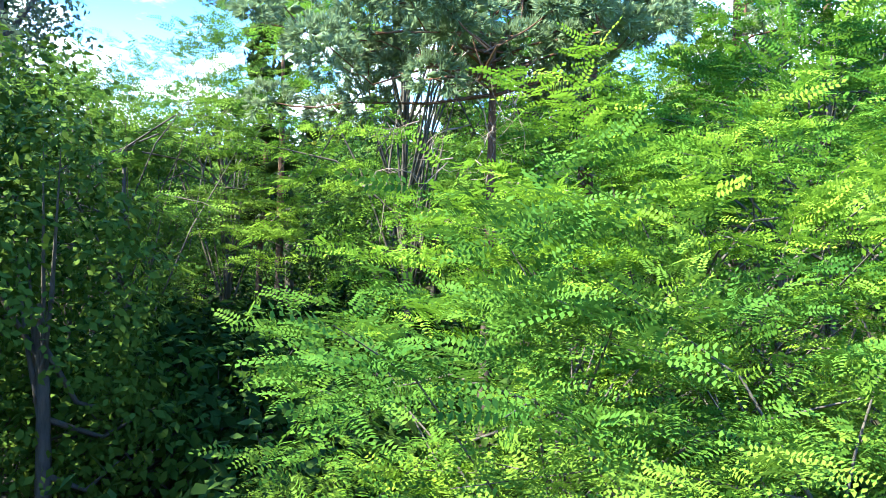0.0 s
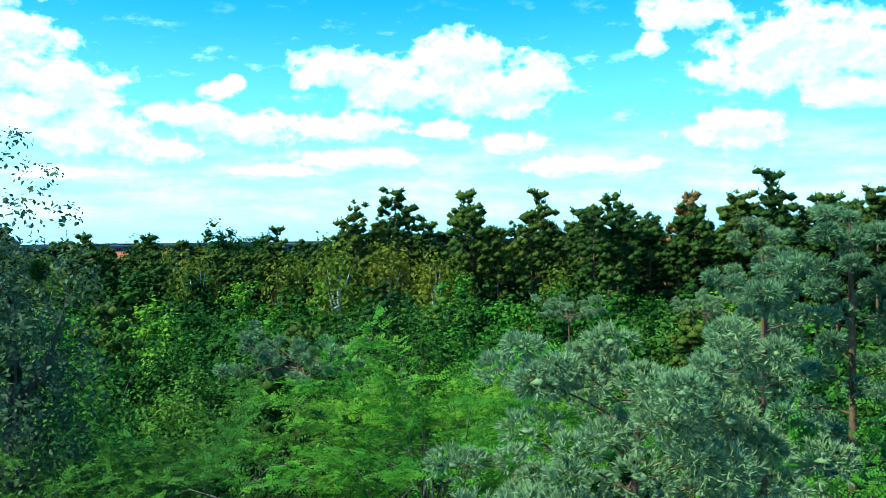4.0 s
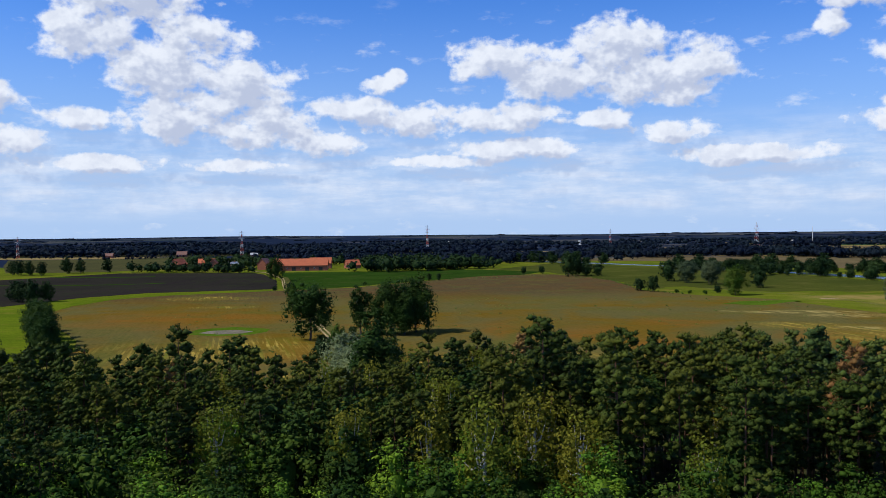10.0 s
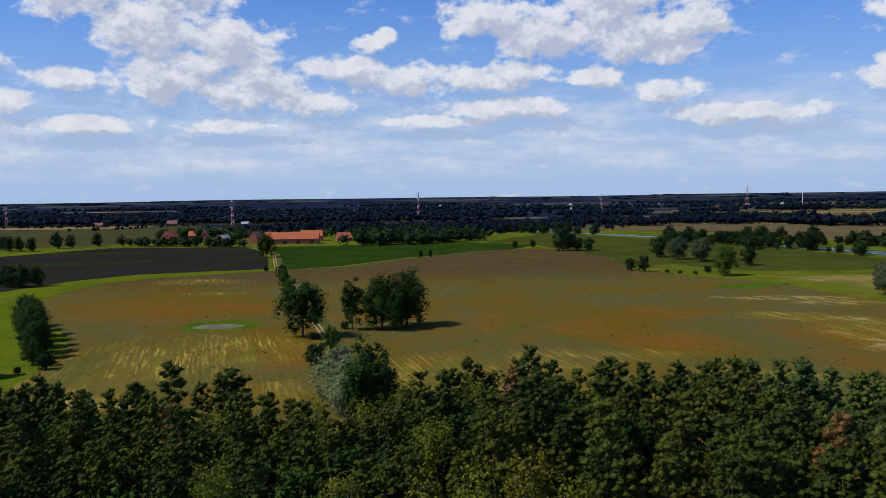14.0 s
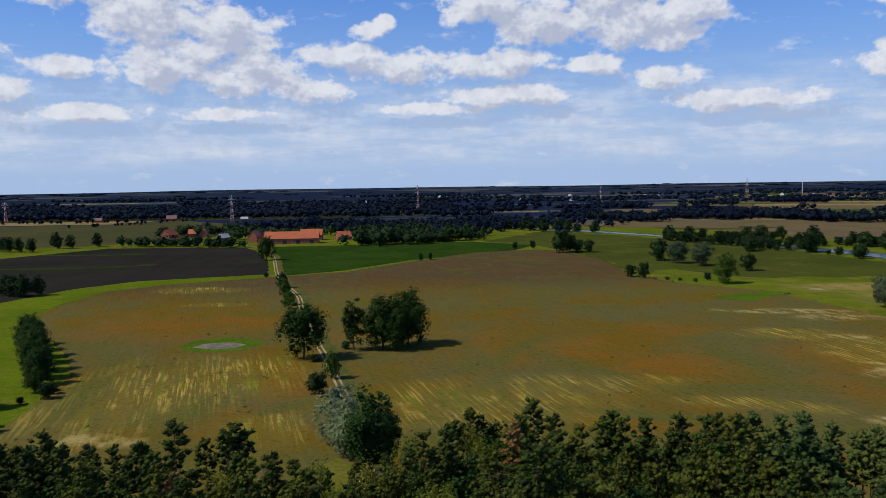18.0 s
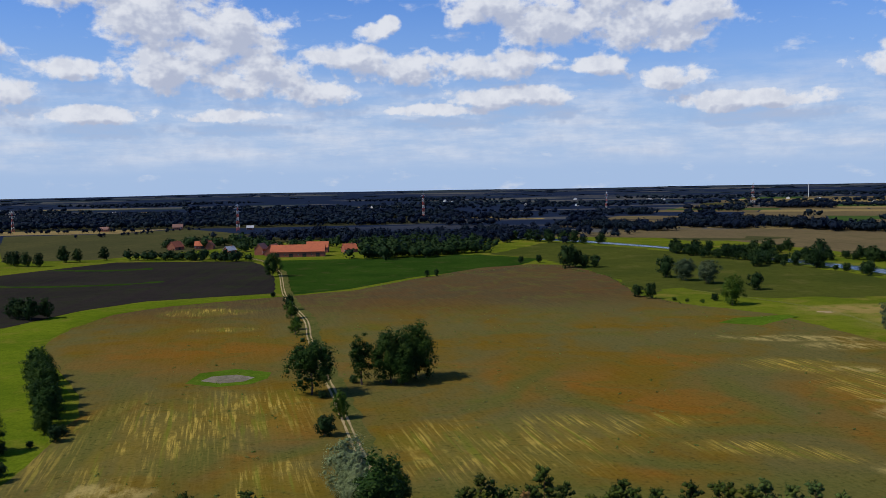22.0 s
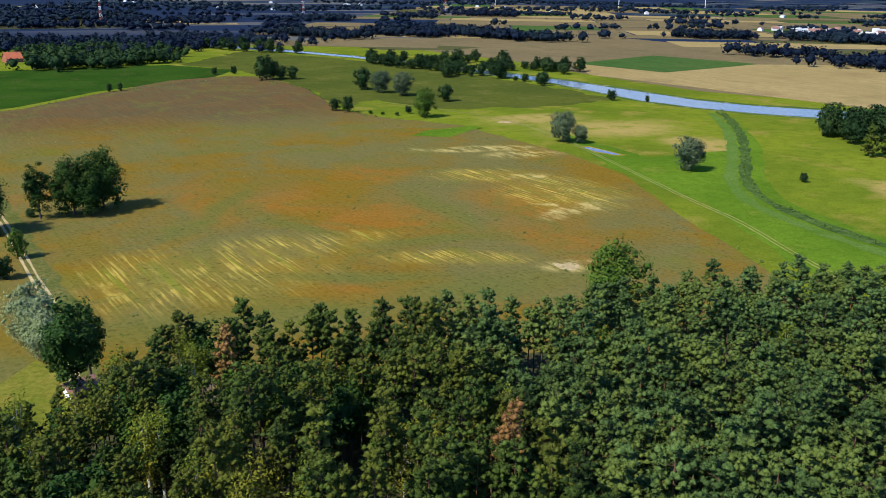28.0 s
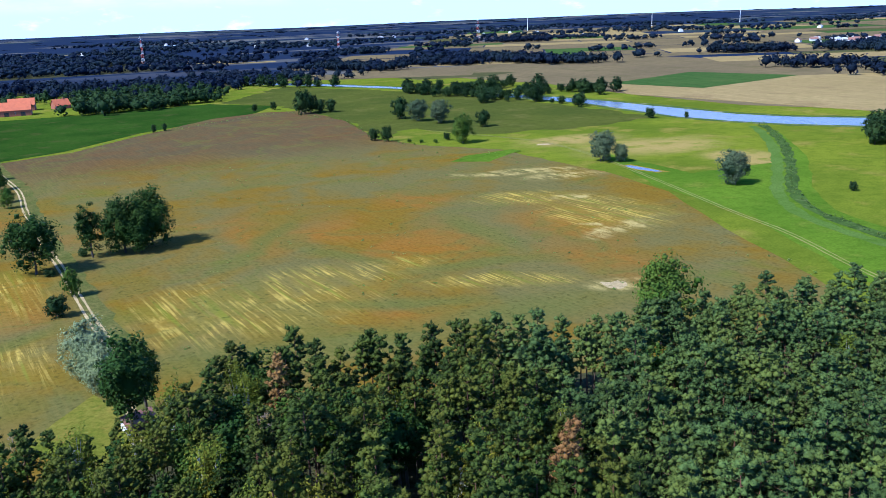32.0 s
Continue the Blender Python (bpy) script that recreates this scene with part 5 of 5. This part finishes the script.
plant(willow_kind, "willow_tree", "silvery white-leaved willow beside the track", "willow tree", -27, 242, 2.2, 0.85)
for kind, x, y, size, tall in ((bush_kind, -47, 316, 1.0, 1.0), (green_bush, -44, 340, 0.9, 1.5), (bush_kind, -56, 374, 0.6, 0.7), (green_bush, -97, 536, 1.0, 1.2), (green_bush, -100, 556, 0.9, 1.2), (green_bush, -112, 603, 1.2, 1.2), (bush_kind, -121, 645, 1.1, 1.3),
                               (field_kinds[1], -183, 888, 0.95, 1.0), (bush_kind, -45, 402, 0.6, 0.8), (bush_kind, -150, 726, 0.6, 0.8)):
    plant(kind, "track_tree", "rounded green tree along the farm track", "tree", x, y, x, size, "trees along the track", tall)
for k, (x, y, size) in enumerate(((-209, 424, 0.62), (-203, 410, 0.66), (-193, 394, 0.7), (-186, 380, 0.68), (-178, 364, 0.7), (-170, 350, 0.66), (-164, 338, 0.6), (-160, 326, 0.4), (-170, 302, 0.62))):
    plant(field_kinds[1], "hedge_tree", "dense dark tree of a field-edge hedge", "tree", x, y, k, size, "hedge trees west of the field")
for k in range(16):
    f = k / 15
    plant(bush_kind, "bush", "low dark hedge bush at the field's edge", "bush", -158 + 8 * math.sin(k) - 0 * f, 330 - 110 * f, k, 0.35 + 0.2 * (k % 3), "hedge bushes")
for x, y, size in ((-328, 630, 0.6), (-318, 622, 0.62), (-309, 618, 0.66), (-301, 626, 0.6), (-562, 1077, 0.7), (-545, 1060, 0.75), (-529, 1055, 0.72), (-512, 1052, 0.68), (-504, 1105, 0.85), (-488, 1109, 0.7), (-462, 1133, 0.72)):
    plant(grove_kind, "hedge_tree", "dense dark tree of a field hedge", "tree", x, y, x + y, size, "hedge trees west of the field")
for kind, name, x, y, size, tall, label in (
        (bush_kind, "bush", 218, 819, 2.2, 1.1, "dark rounded bush in the meadow"), (meadow_willow, "willow_tree", 228, 790, 1.35, 0.95, "pale grey willow in the meadow"), (meadow_willow, "willow_tree", 242, 764, 1.4, 0.95, "pale grey willow in the meadow"),
        (bush_kind, "bush", 268, 716, 1.7, 1.0, "dark rounded bush in the meadow"), (broad_kind, "tree", 219, 633, 0.85, 1.0, "fresh green round tree at the field's corner"), (bush_kind, "bush", 213, 655, 0.7, 1.0, "dark rounded bush in the meadow"),
        (bush_kind, "bush", 158, 684, 1.2, 1.0, "dark bush on the field's edge"), (bush_kind, "bush", 166, 672, 1.1, 1.4, "upright dark bush on the field's edge"), (meadow_willow, "willow_tree", 274, 504, 1.25, 1.0, "loose-crowned willow by the pond"),
        (meadow_willow, "willow_tree", 283, 496, 0.75, 1.0, "loose-crowned willow by the pond"), (meadow_willow, "willow_tree", 301, 400, 1.2, 1.0, "round grey-green willow alone in the meadow"), (bush_kind, "bush", 345, 356, 0.55, 1.1, "small dark bush alone in the meadow"),
        (bush_kind, "bush", 135, 920, 2.2, 1.4, "dark tree clump behind the field"), (bush_kind, "bush", 146, 935, 2.0, 1.2, "dark tree clump behind the field"), (bush_kind, "bush", 156, 930, 1.7, 1.0, "dark tree clump behind the field"), (bush_kind, "bush", 168, 926, 1.6, 1.0, "dark tree clump behind the field"),
        (bush_kind, "bush", 91, 990, 0.8, 1.2, "small bush in the meadow"), (bush_kind, "bush", 113, 993, 0.9, 1.2, "small bush in the meadow"), (bush_kind, "bush", 420, 683, 1.1, 1.0, "round bush on the river bank"), (bush_kind, "bush", 446, 664, 0.5, 1.4, "small upright bush on the river bank"),
        (young_pine, "young_pine_tree", 379, 301, 1.0, 1.0, "young pine alone in the dry meadow"), (bush_kind, "bush", 376, 269, 0.5, 1.0, "small bush in the dry meadow"), (bush_kind, "bush", 415, 276, 0.55, 1.0, "small bush in the dry meadow"),
        (bush_kind, "bush", 387, 290, 0.4, 1.0, "small bush in the dry meadow"), (bush_kind, "bush", 400, 240, 0.45, 1.0, "small bush in the dry meadow"), (bush_kind, "bush", -18, 858, 0.65, 1.4, "one of two upright bushes in the pasture"), (bush_kind, "bush", -8, 862, 0.6, 1.5, "one of two upright bushes in the pasture"),
        (green_bush, "bush", 200, 645, 0.5, 0.7, "low weedy bush on the field's edge"), (green_bush, "bush", 190, 652, 0.45, 0.7, "low weedy bush on the field's edge"), (green_bush, "bush", 182, 660, 0.5, 0.7, "low weedy bush on the field's edge")):
    plant(kind, name, label, "bush" if name == "bush" else "tree", x, y, x, size, tall=tall)
for k, (x, y, size) in enumerate(((455, 276, 1.3), (449, 287, 0.7), (454, 292, 0.6), (483, 319, 1.2), (468, 329, 1.1), (452, 346, 1.05), (462, 352, 1.1), (440, 402, 1.2), (450, 396, 1.25), (462, 392, 1.2), (478, 388, 1.2), (500, 300, 1.2), (520, 290, 1.3), (540, 262, 1.2))):
    plant(young_pine, "young_pine_tree", "bushy grey-green pine at the edge of the river grove", "pine tree", x, y, k, size * 1.3, "pines by the river grove")
r_far = np.random.default_rng(33)
for k in range(66):
    f = r_far.uniform(0, 1)
    x, y = 480 + 130 * f + r_far.normal(0, 14), 470 - 175 * f + r_far.normal(0, 18)
    plant(grove_kind, "grove_tree", "dense dark leafy tree of the river grove", "tree", x, y, k * 2.0, r_far.uniform(0.62, 0.9), "trees of the river grove")


def along(line, spacing, sway, r):
    out = []
    for a, b in zip(line, line[1:]):
        n = max(1, int(math.dist(a, b) / spacing))
        for s in range(n):
            f = (s + r.uniform(0, 1)) / n
            out.append((a[0] + (b[0] - a[0]) * f + r.normal(0, sway), a[1] + (b[1] - a[1]) * f + r.normal(0, sway)))
    return out


# reeds and weeds: ditch, river, field edges
weed_shapes = [leafy_shape(120 + k, 1.5, 0.05, 1.0, 9, 6, 0.26, sides=3) for k in range(3)]
weeds = along(DITCH, 4.0, 1.8, r_far) + along(RIVER_S[3:16], 16.0, 3.0, r_far) + along(RIVER_N[3:15], 18.0, 3.0, r_far) + along([(182, 640), (163, 690), (165, 830), (120, 960), (-24, 850), (-83, 758)], 4.0, 2.0, r_far)
scattered(weed_shapes, weeds, r_far, r_far.uniform(0.3, 0.8, len(weeds)), "reeds", [BARK_DARK, REED], "reeds and tall weeds along ditch and river", "reeds")
tufts = [(r_far.uniform(-170, 230), r_far.uniform(215, 620)) for _ in range(900)]
tufts = [p for p in tufts if noise.noise(Vector((p[0] * 0.02, p[1] * 0.02, 3.0))) > 0.05]
tuft_shapes = [leafy_shape(130 + k, 0.6, 0.05, 0.7, 5, 6, 0.2, sides=3) for k in range(3)]
scattered(tuft_shapes, tufts, r_far, r_far.uniform(0.5, 1.2, len(tufts)), "field_weeds", [BARK_DARK, REED], "clumps of weeds scattered over the fallow field", "weeds")

# ---- trees along the river and far woods ----
river_trees = [(136, 1553), (139, 1357), (150, 1335), (167, 1314), (187, 1300), (200, 1290), (214, 1281), (302, 1088), (317, 1018), (330, 1008), (339, 1002), (352, 1020), (368, 1042), (338, 904), (412, 1058), (430, 1070), (447, 1084), (413, 950), (469, 972), (476, 955), (482, 936), (496, 940), (510, 943), (393, 880), (360, 930), (300, 1075), (320, 1060), (346, 985), (380, 1020), (398, 1035), (425, 985), (440, 960), (455, 1010), (404, 930), (372, 985), (310, 1045), (488, 905), (520, 925), (236, 1260), (120, 1400), (170, 1360), (345, 915), (500, 960)]
for k, (x, y) in enumerate(river_trees):
    plant(grove_kind if k % 3 else bush_kind, "river_tree", "dark leafy tree on the river bank", "tree", x, y, k, (0.95 if k % 3 else 2.0) * r_far.uniform(0.7, 1.1), "trees along the river", 0.8)
thicket = along([(300, 1120), (322, 1050), (352, 985), (378, 925), (398, 880), (415, 800)], 9.0, 7.0, r_far) + along([(330, 1130), (372, 1035), (420, 985), (470, 950), (520, 935)], 10.0, 9.0, r_far)
for k, (x, y) in enumerate(thicket):
    plant(bush_kind, "bush", "dark thicket bush on the river bank", "bush", x, y, k, r_far.uniform(0.7, 1.7), "thicket on the river bank", r_far.uniform(0.8, 1.1))
far_shapes = [puff_shape(140 + k, 12.0, 6.6, 36, 1.5) for k in range(5)]
small_shapes = [puff_shape(150 + k, 11.0, 9.5, 8, 2.6) for k in range(4)]


def wood(line, wide, spacing, name, label, size=1.1):
    pts = along(line, spacing * 1.05, wide, r_far)
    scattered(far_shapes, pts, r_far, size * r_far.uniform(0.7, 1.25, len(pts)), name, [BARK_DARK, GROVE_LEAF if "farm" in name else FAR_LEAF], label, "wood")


wood([(904, 1103), (940, 1070), (973, 1022)], 14, 3.0, "tree_belt", "dark belt of trees beyond the wheat field")
wood([(945, 905), (990, 800), (985, 700), (975, 620), (1000, 540), (1060, 440)], 34, 1.0, "far_wood", "dark mixed wood beyond the wheat field", 1.1)
wood([(291, 1693), (350, 1640), (408, 1569)], 16, 1.6, "tree_belt", "dark belt of trees on the plain")
wood([(472, 1725), (520, 1650), (565, 1591), (661, 1753)], 14, 2.2, "tree_belt", "dark belt of trees on the plain")
wood([(661, 1700), (697, 1500), (767, 1440)], 20, 1.3, "tree_belt", "dark belt of trees on the plain")
wood([(1043, 2660), (1174, 2551)], 30, 1.6, "tree_belt", "dark belt of trees on the plain")
wood([(1073, 1520), (1198, 1425)], 16, 1.6, "tree_belt", "dark belt of trees on the plain")
wood([(1294, 1407), (1350, 1300), (1412, 1183), (1460, 900)], 30, 1.2, "far_wood", "dark wood before the village", 1.1)
wood([(1647, 1285), (1879, 1272), (2100, 1150)], 30, 1.3, "far_wood", "dark wood beside the village", 1.1)
wood([(488, 2369), (567, 2306)], 26, 1.5, "tree_belt", "dark belt of trees on the plain")
wood([(-104, 1100), (-50, 1100), (0, 1125), (47, 1163)], 13, 1.7, "farm_wood", "dense trees beside the brick farm", 1.0)
wood([(-130, 1240), (-40, 1200), (60, 1230)], 20, 2.4, "farm_wood", "lighter orchard trees behind the farm", 0.8)
wood([(-419, 1125), (-371, 1117), (-331, 1110), (-280, 1090), (-254, 1075)], 7, 3.0, "farm_hedge", "dark shrub hedge round the farm", 0.75)
wood([(-440, 1350), (-340, 1380), (-300, 1300)], 26, 2.6, "farm_wood", "dark trees behind the farmhouses", 0.95)
wood([(-120, 1290), (-40, 1330), (40, 1290)], 26, 1.8, "farm_wood", "dense trees behind the small brick house", 0.95)
wood([(-300, 1240), (-190, 1330)], 14, 4.0, "farm_wood", "dark trees behind the barns", 0.8)
wood([(-1200, 1900), (-900, 1840), (-640, 1850)], 6, 14.0, "tree_row", "row of single trees along a field road", 0.7)
wood([(-700, 1650), (-560, 1900)], 10, 12.0, "tree_row", "row of shrubs across the field", 0.5)
wood([(100, 1480), (240, 1500), (330, 1420)], 50, 9.0, "far_wood", "loose trees beyond the farm wood", 0.95)
wood([(-300, 1560), (-100, 1420), (60, 1380), (140, 1560)], 60, 1.4, "far_wood", "broad dark wood behind the farm", 1.0)


def wood_area(x0, x1, y0, y1, step, name, label, size, keep):
    pts = jittered(r_far, x0, x1, y0, y1, step, keep)
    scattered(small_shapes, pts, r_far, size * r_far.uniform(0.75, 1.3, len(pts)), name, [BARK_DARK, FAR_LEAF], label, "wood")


def patchy(x, y, s=0.0018, lim=-0.05):
    return noise.noise(Vector((x * s, y * s * 1.6, 7.7))) > lim


wood_area(-2600, 40, 1980, 2900, 25, "far_forest", "wide dark forest behind the farm", 1.05, lambda x, y: abs(x) < 0.75 * y and y > 1980 - x * 0.02 and (x < -420 or patchy(x, y, 0.004, -0.12)))
wood_area(-200, 900, 1700, 2700, 26, "far_forest", "broken woods of the plain", 1.0, lambda x, y: patchy(x, y, 0.005, 0.26) and x < y * 0.36)
wood_area(-3800, 5600, 2700, 4900, 60, "far_forest", "woods of the far plain", 1.1, lambda x, y: abs(x) < 1.6 * y and math.hypot(x, y) < 5000 and patchy(x, y, 0.0016, 0.02))
wood_area(900, 2600, 1500, 2700, 30, "far_forest", "copses among the strip fields", 1.0, lambda x, y: patchy(x, y, 0.005, 0.34))


def ridge_woods():
    """Trees on the hills of the horizon."""
    vs, fs, n = [], [], 0
    for k in range(900):
        a = radians(r_far.uniform(-42, 72))
        d = r_far.uniform(3450, 4650)
        if noise.noise(Vector((a * 9, d * 0.006, 2.2))) < -0.02:
            continue
        f = min(1, max(0, (d - 3300) / 1400))
        z = 27 * f * f * (3 - 2 * f) - 6
        v, q = small_shapes[k % 4][1]
        q = np.concatenate([q[:, :3], q[:, [0, 2, 3]]])
        s = r_far.uniform(1.0, 1.5)
        vs.append(v * np.array([s * 4.0, s * 4.0, s * 0.75]) + np.array([d * math.sin(a), d * math.cos(a), z]))
        fs.append(q + n)
        n += len(v)
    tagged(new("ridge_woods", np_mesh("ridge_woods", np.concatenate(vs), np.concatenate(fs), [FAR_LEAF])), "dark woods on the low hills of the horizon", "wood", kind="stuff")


ridge_woods()

# ---- buildings ----


def box_bm(x0, x1, y0, y1, z0, z1, bm=None):
    bm = bm or bmesh.new()
    m = Matrix.Translation(((x0 + x1) / 2, (y0 + y1) / 2, (z0 + z1) / 2)) @ Matrix.Diagonal((x1 - x0, y1 - y0, z1 - z0, 1))
    bmesh.ops.create_cube(bm, size=1.0, matrix=m)
    return bm


def gabled_wall(w, d, eaves, ridge):
    """Walls of a house with gables at its short ends; the ridge runs along x."""
    bm = bmesh.new()
    prof = [(-d / 2, 0), (d / 2, 0), (d / 2, eaves), (0, ridge), (-d / 2, eaves)]
    ends = [[bm.verts.new((x, y, z)) for y, z in prof] for x in (-w / 2, w / 2)]
    bm.faces.new(ends[0][::-1])
    bm.faces.new(ends[1])
    for k in range(5):
        j = (k + 1) % 5
        bm.faces.new((ends[0][k], ends[0][j], ends[1][j], ends[1][k]))
    bmesh.ops.recalc_face_normals(bm, faces=bm.faces[:])
    return bm


def roof_slope(w, d, eaves, ridge, side, over=0.5, thick=0.22):
    bm = bmesh.new()
    s = (ridge - eaves) / (d / 2)
    y1, z1 = side * (d / 2 + over), eaves - over * s + 0.12
    lo, hi = (y1, z1), (0.0, ridge + 0.12)
    pts = [(x, y, z + t) for t in (0, thick) for x, (y, z) in ((-w / 2 - over, lo), (w / 2 + over, lo), (w / 2 + over, hi), (-w / 2 - over, hi))]
    v = [bm.verts.new(p) for p in pts]
    for f in ((0, 1, 2, 3), (7, 6, 5, 4), (0, 4, 5, 1), (1, 5, 6, 2), (2, 6, 7, 3), (3, 7, 4, 0)):
        bm.faces.new([v[k] for k in f])
    bmesh.ops.recalc_face_normals(bm, faces=bm.faces[:])
    return bm


def house(x, y, turn, w, d, eaves, ridge, wall_mat, roof_mat, label, doors=0, windows=3, chimney=True, name="house"):
    """A house at plan units x, y with its front to -y."""
    h = thing(name, label, "building")
    part("wall", gabled_wall(w, d, eaves, ridge), wall_mat, h)
    for side in (-1, 1):
        part("roof", roof_slope(w, d, eaves, ridge, side), roof_mat, h)
    for k in range(doors):
        cx = -w / 2 + w * (k + 0.5) / doors
        part("door", box_bm(cx - 1.9, cx + 1.9, -d / 2 - 0.06, -d / 2 + 0.1, 0.02, min(3.4, eaves - 0.5)), DARK_HOLE, h)
    for k in range(windows):
        cx = -w / 2 + w * (k + (0.5 if not doors else 0.08)) / max(1, windows)
        win = part("window", box_bm(cx - 0.55, cx + 0.55, -d / 2 - 0.05, -d / 2 + 0.1, eaves * 0.35, eaves * 0.35 + 1.3), PAINT_WHITE, h)
        part("pane", box_bm(cx - 0.45, cx + 0.45, -d / 2 - 0.07, -d / 2 - 0.04, eaves * 0.35 + 0.1, eaves * 0.35 + 1.2), GLASS_DARK, win)
    if chimney:
        part("chimney", box_bm(w * 0.2, w * 0.2 + 0.8, -0.4, 0.4, ridge - 0.8, ridge + 1.3), BRICK, h)
    h.location, h.rotation_euler = (x * K, y * K, 0), (0, 0, radians(turn))
    return h


house(-199, 1140, 4, 52, 15, 5.2, 11.4, BRICK, TILE, "long brick barn with an orange tiled roof and dark gates", 4, 8, False, "barn")
house(-182, 1205, 2, 22, 13, 5.5, 11.0, BRICK, TILE, "brick cross barn with an orange tiled roof", 1, 4, False, "barn")
house(-238, 1165, 86, 22, 12, 5.4, 11.2, BRICK, TILE, "brick end barn with an orange tiled roof", 1, 3, False, "barn")
house(-258, 1180, 80, 15, 9, 6.5, 11.5, BRICK, TILE_OLD, "tall brick granary with a brown tiled roof", 1, 4, False, "barn")
house(-136, 1200, 28, 14, 11, 3.4, 8.6, BRICK, TILE, "small brick house with an orange roof", 1, 2, True)
house(-418, 1300, 70, 16, 11, 3.6, 9.4, BRICK, TILE, "steep-roofed brick house with an orange roof", 1, 2, True)
house(-377, 1310, 5, 18, 10, 4.2, 8.8, BRICK, TILE, "brick farmhouse with an orange roof", 1, 4, True)
house(-364, 1302, 95, 12, 8, 4.2, 8.6, BRICK, TILE, "brick wing of the farmhouse", 0, 2, False)
house(-312, 1215, 60, 12, 8, 3.4, 7.2, BRICK, ROOF_GREY, "small brick house with a grey roof", 1, 3, True)
house(-613, 1930, 10, 16, 11, 4.0, 9.0, BRICK, TILE_OLD, "distant brick house with a dull red roof", 0, 3, True)
house(-770, 1900, 0, 14, 9, 3.6, 7.2, BRICK, TILE_OLD, "distant brick house with a brown roof", 0, 3, True)
house(-430, 1860, 15, 11, 8, 3.6, 6.8, BRICK, ROOF_GREY, "distant brick house by the mast", 0, 3, False)
house(-17, 214, 25, 5.0, 3.6, 2.3, 3.4, RENDER_WHITE, TILE_OLD, "small pale hut under the oak", 1, 1, False, "hut")

r_town = random.Random(12)
for k in range(46):
    f = r_town.random()
    x, y = 1560 + 160 * f + r_town.uniform(-120, 120), 1700 - 330 * f + r_town.uniform(-60, 60)
    white = r_town.random() < 0.6
    house(x, y, r_town.uniform(0, 180), r_town.uniform(9, 15), r_town.uniform(7, 9), 3.6, 7.2, RENDER_WHITE, r_town.choice([TILE_OLD, TILE_OLD, ROOF_GREY, ROOF_GREY, TILE_OLD]), "white village house with a pitched roof", 0, 2, False)
for k in range(20):
    a = radians(r_town.uniform(-30, 55))
    d = r_town.uniform(3000, 4300)
    house(d * math.sin(a) , d * math.cos(a), r_town.uniform(0, 180), r_town.uniform(12, 22), 10, 4, 7, RENDER_WHITE, ROOF_GREY, "far pale building among trees", 0, 0, False)

# ---- masts and pylons ----


def beam(a, b, w):
    a, b = Vector(a), Vector(b)
    return tube([a, (a + b) / 2, b], [w, w, w], 4)


def mast(x, y, h, foot, arms, label):
    """A red and white lattice mast."""
    t = thing("pylon", label, "pylon")
    bands = 8
    for k in range(bands):
        z0, z1 = h * k / bands, h * (k + 1) / bands
        w0, w1 = foot * (1 - 0.86 * k / bands), foot * (1 - 0.86 * (k + 1) / bands)
        c0 = [(-w0, -w0, z0), (w0, -w0, z0), (w0, w0, z0), (-w0, w0, z0)]
        c1 = [(-w1, -w1, z1), (w1, -w1, z1), (w1, w1, z1), (-w1, w1, z1)]
        bits = []
        for i in range(4):
            j = (i + 1) % 4
            bits += [beam(c0[i], c1[i], 0.15), beam(c0[i], c1[j], 0.08), beam(c0[j], c1[i], 0.08), beam(c1[i], c1[j], 0.08)]
        part_mesh("lattice", np_mesh("lattice", *joined(bits), [PAINT_WHITE if k % 2 else PAINT_RED]), t, "red or white lattice section")
    for z, reach in arms:
        bits = [beam((-reach, 0, z), (reach, 0, z), 0.16), beam((-reach, 0, z), (0, 0, z + 2.2), 0.12), beam((reach, 0, z), (0, 0, z + 2.2), 0.12)]
        part_mesh("crossarm", np_mesh("crossarm", *joined(bits), [PAINT_WHITE]), t)
    t.location, t.rotation_euler = (x * K, y * K, 0), (0, 0, 0.5)


for x, y, h in ((-993, 1928, 36), (-448, 1824, 42), (-55, 2332, 52), (518, 2656, 42)):
    mast(x, y, h, 2.3, ((h * 0.72, 5.0), (h * 0.84, 6.0), (h * 0.93, 4.2)), "red and white steel lattice pylon")
mast(1035, 2800, 56, 4.6, ((40, 9.0), (46, 8.0), (51, 5.0)), "broad red and white steel lattice pylon")
for x, y, h in ((1700, 3900, 40), (2300, 3750, 45), (2700, 3600, 42)):
    t = thing("mast", "slim pale mast on the horizon", "mast")
    part_mesh("pole", np_mesh("pole", *tube([(0, 0, 0), (0, 0, h / 2), (0, 0, h * 1.2)], [1.2, 1.0, 0.6], 8), [PAINT_WHITE]), t)
    t.location = (x * K, y * K, 0)
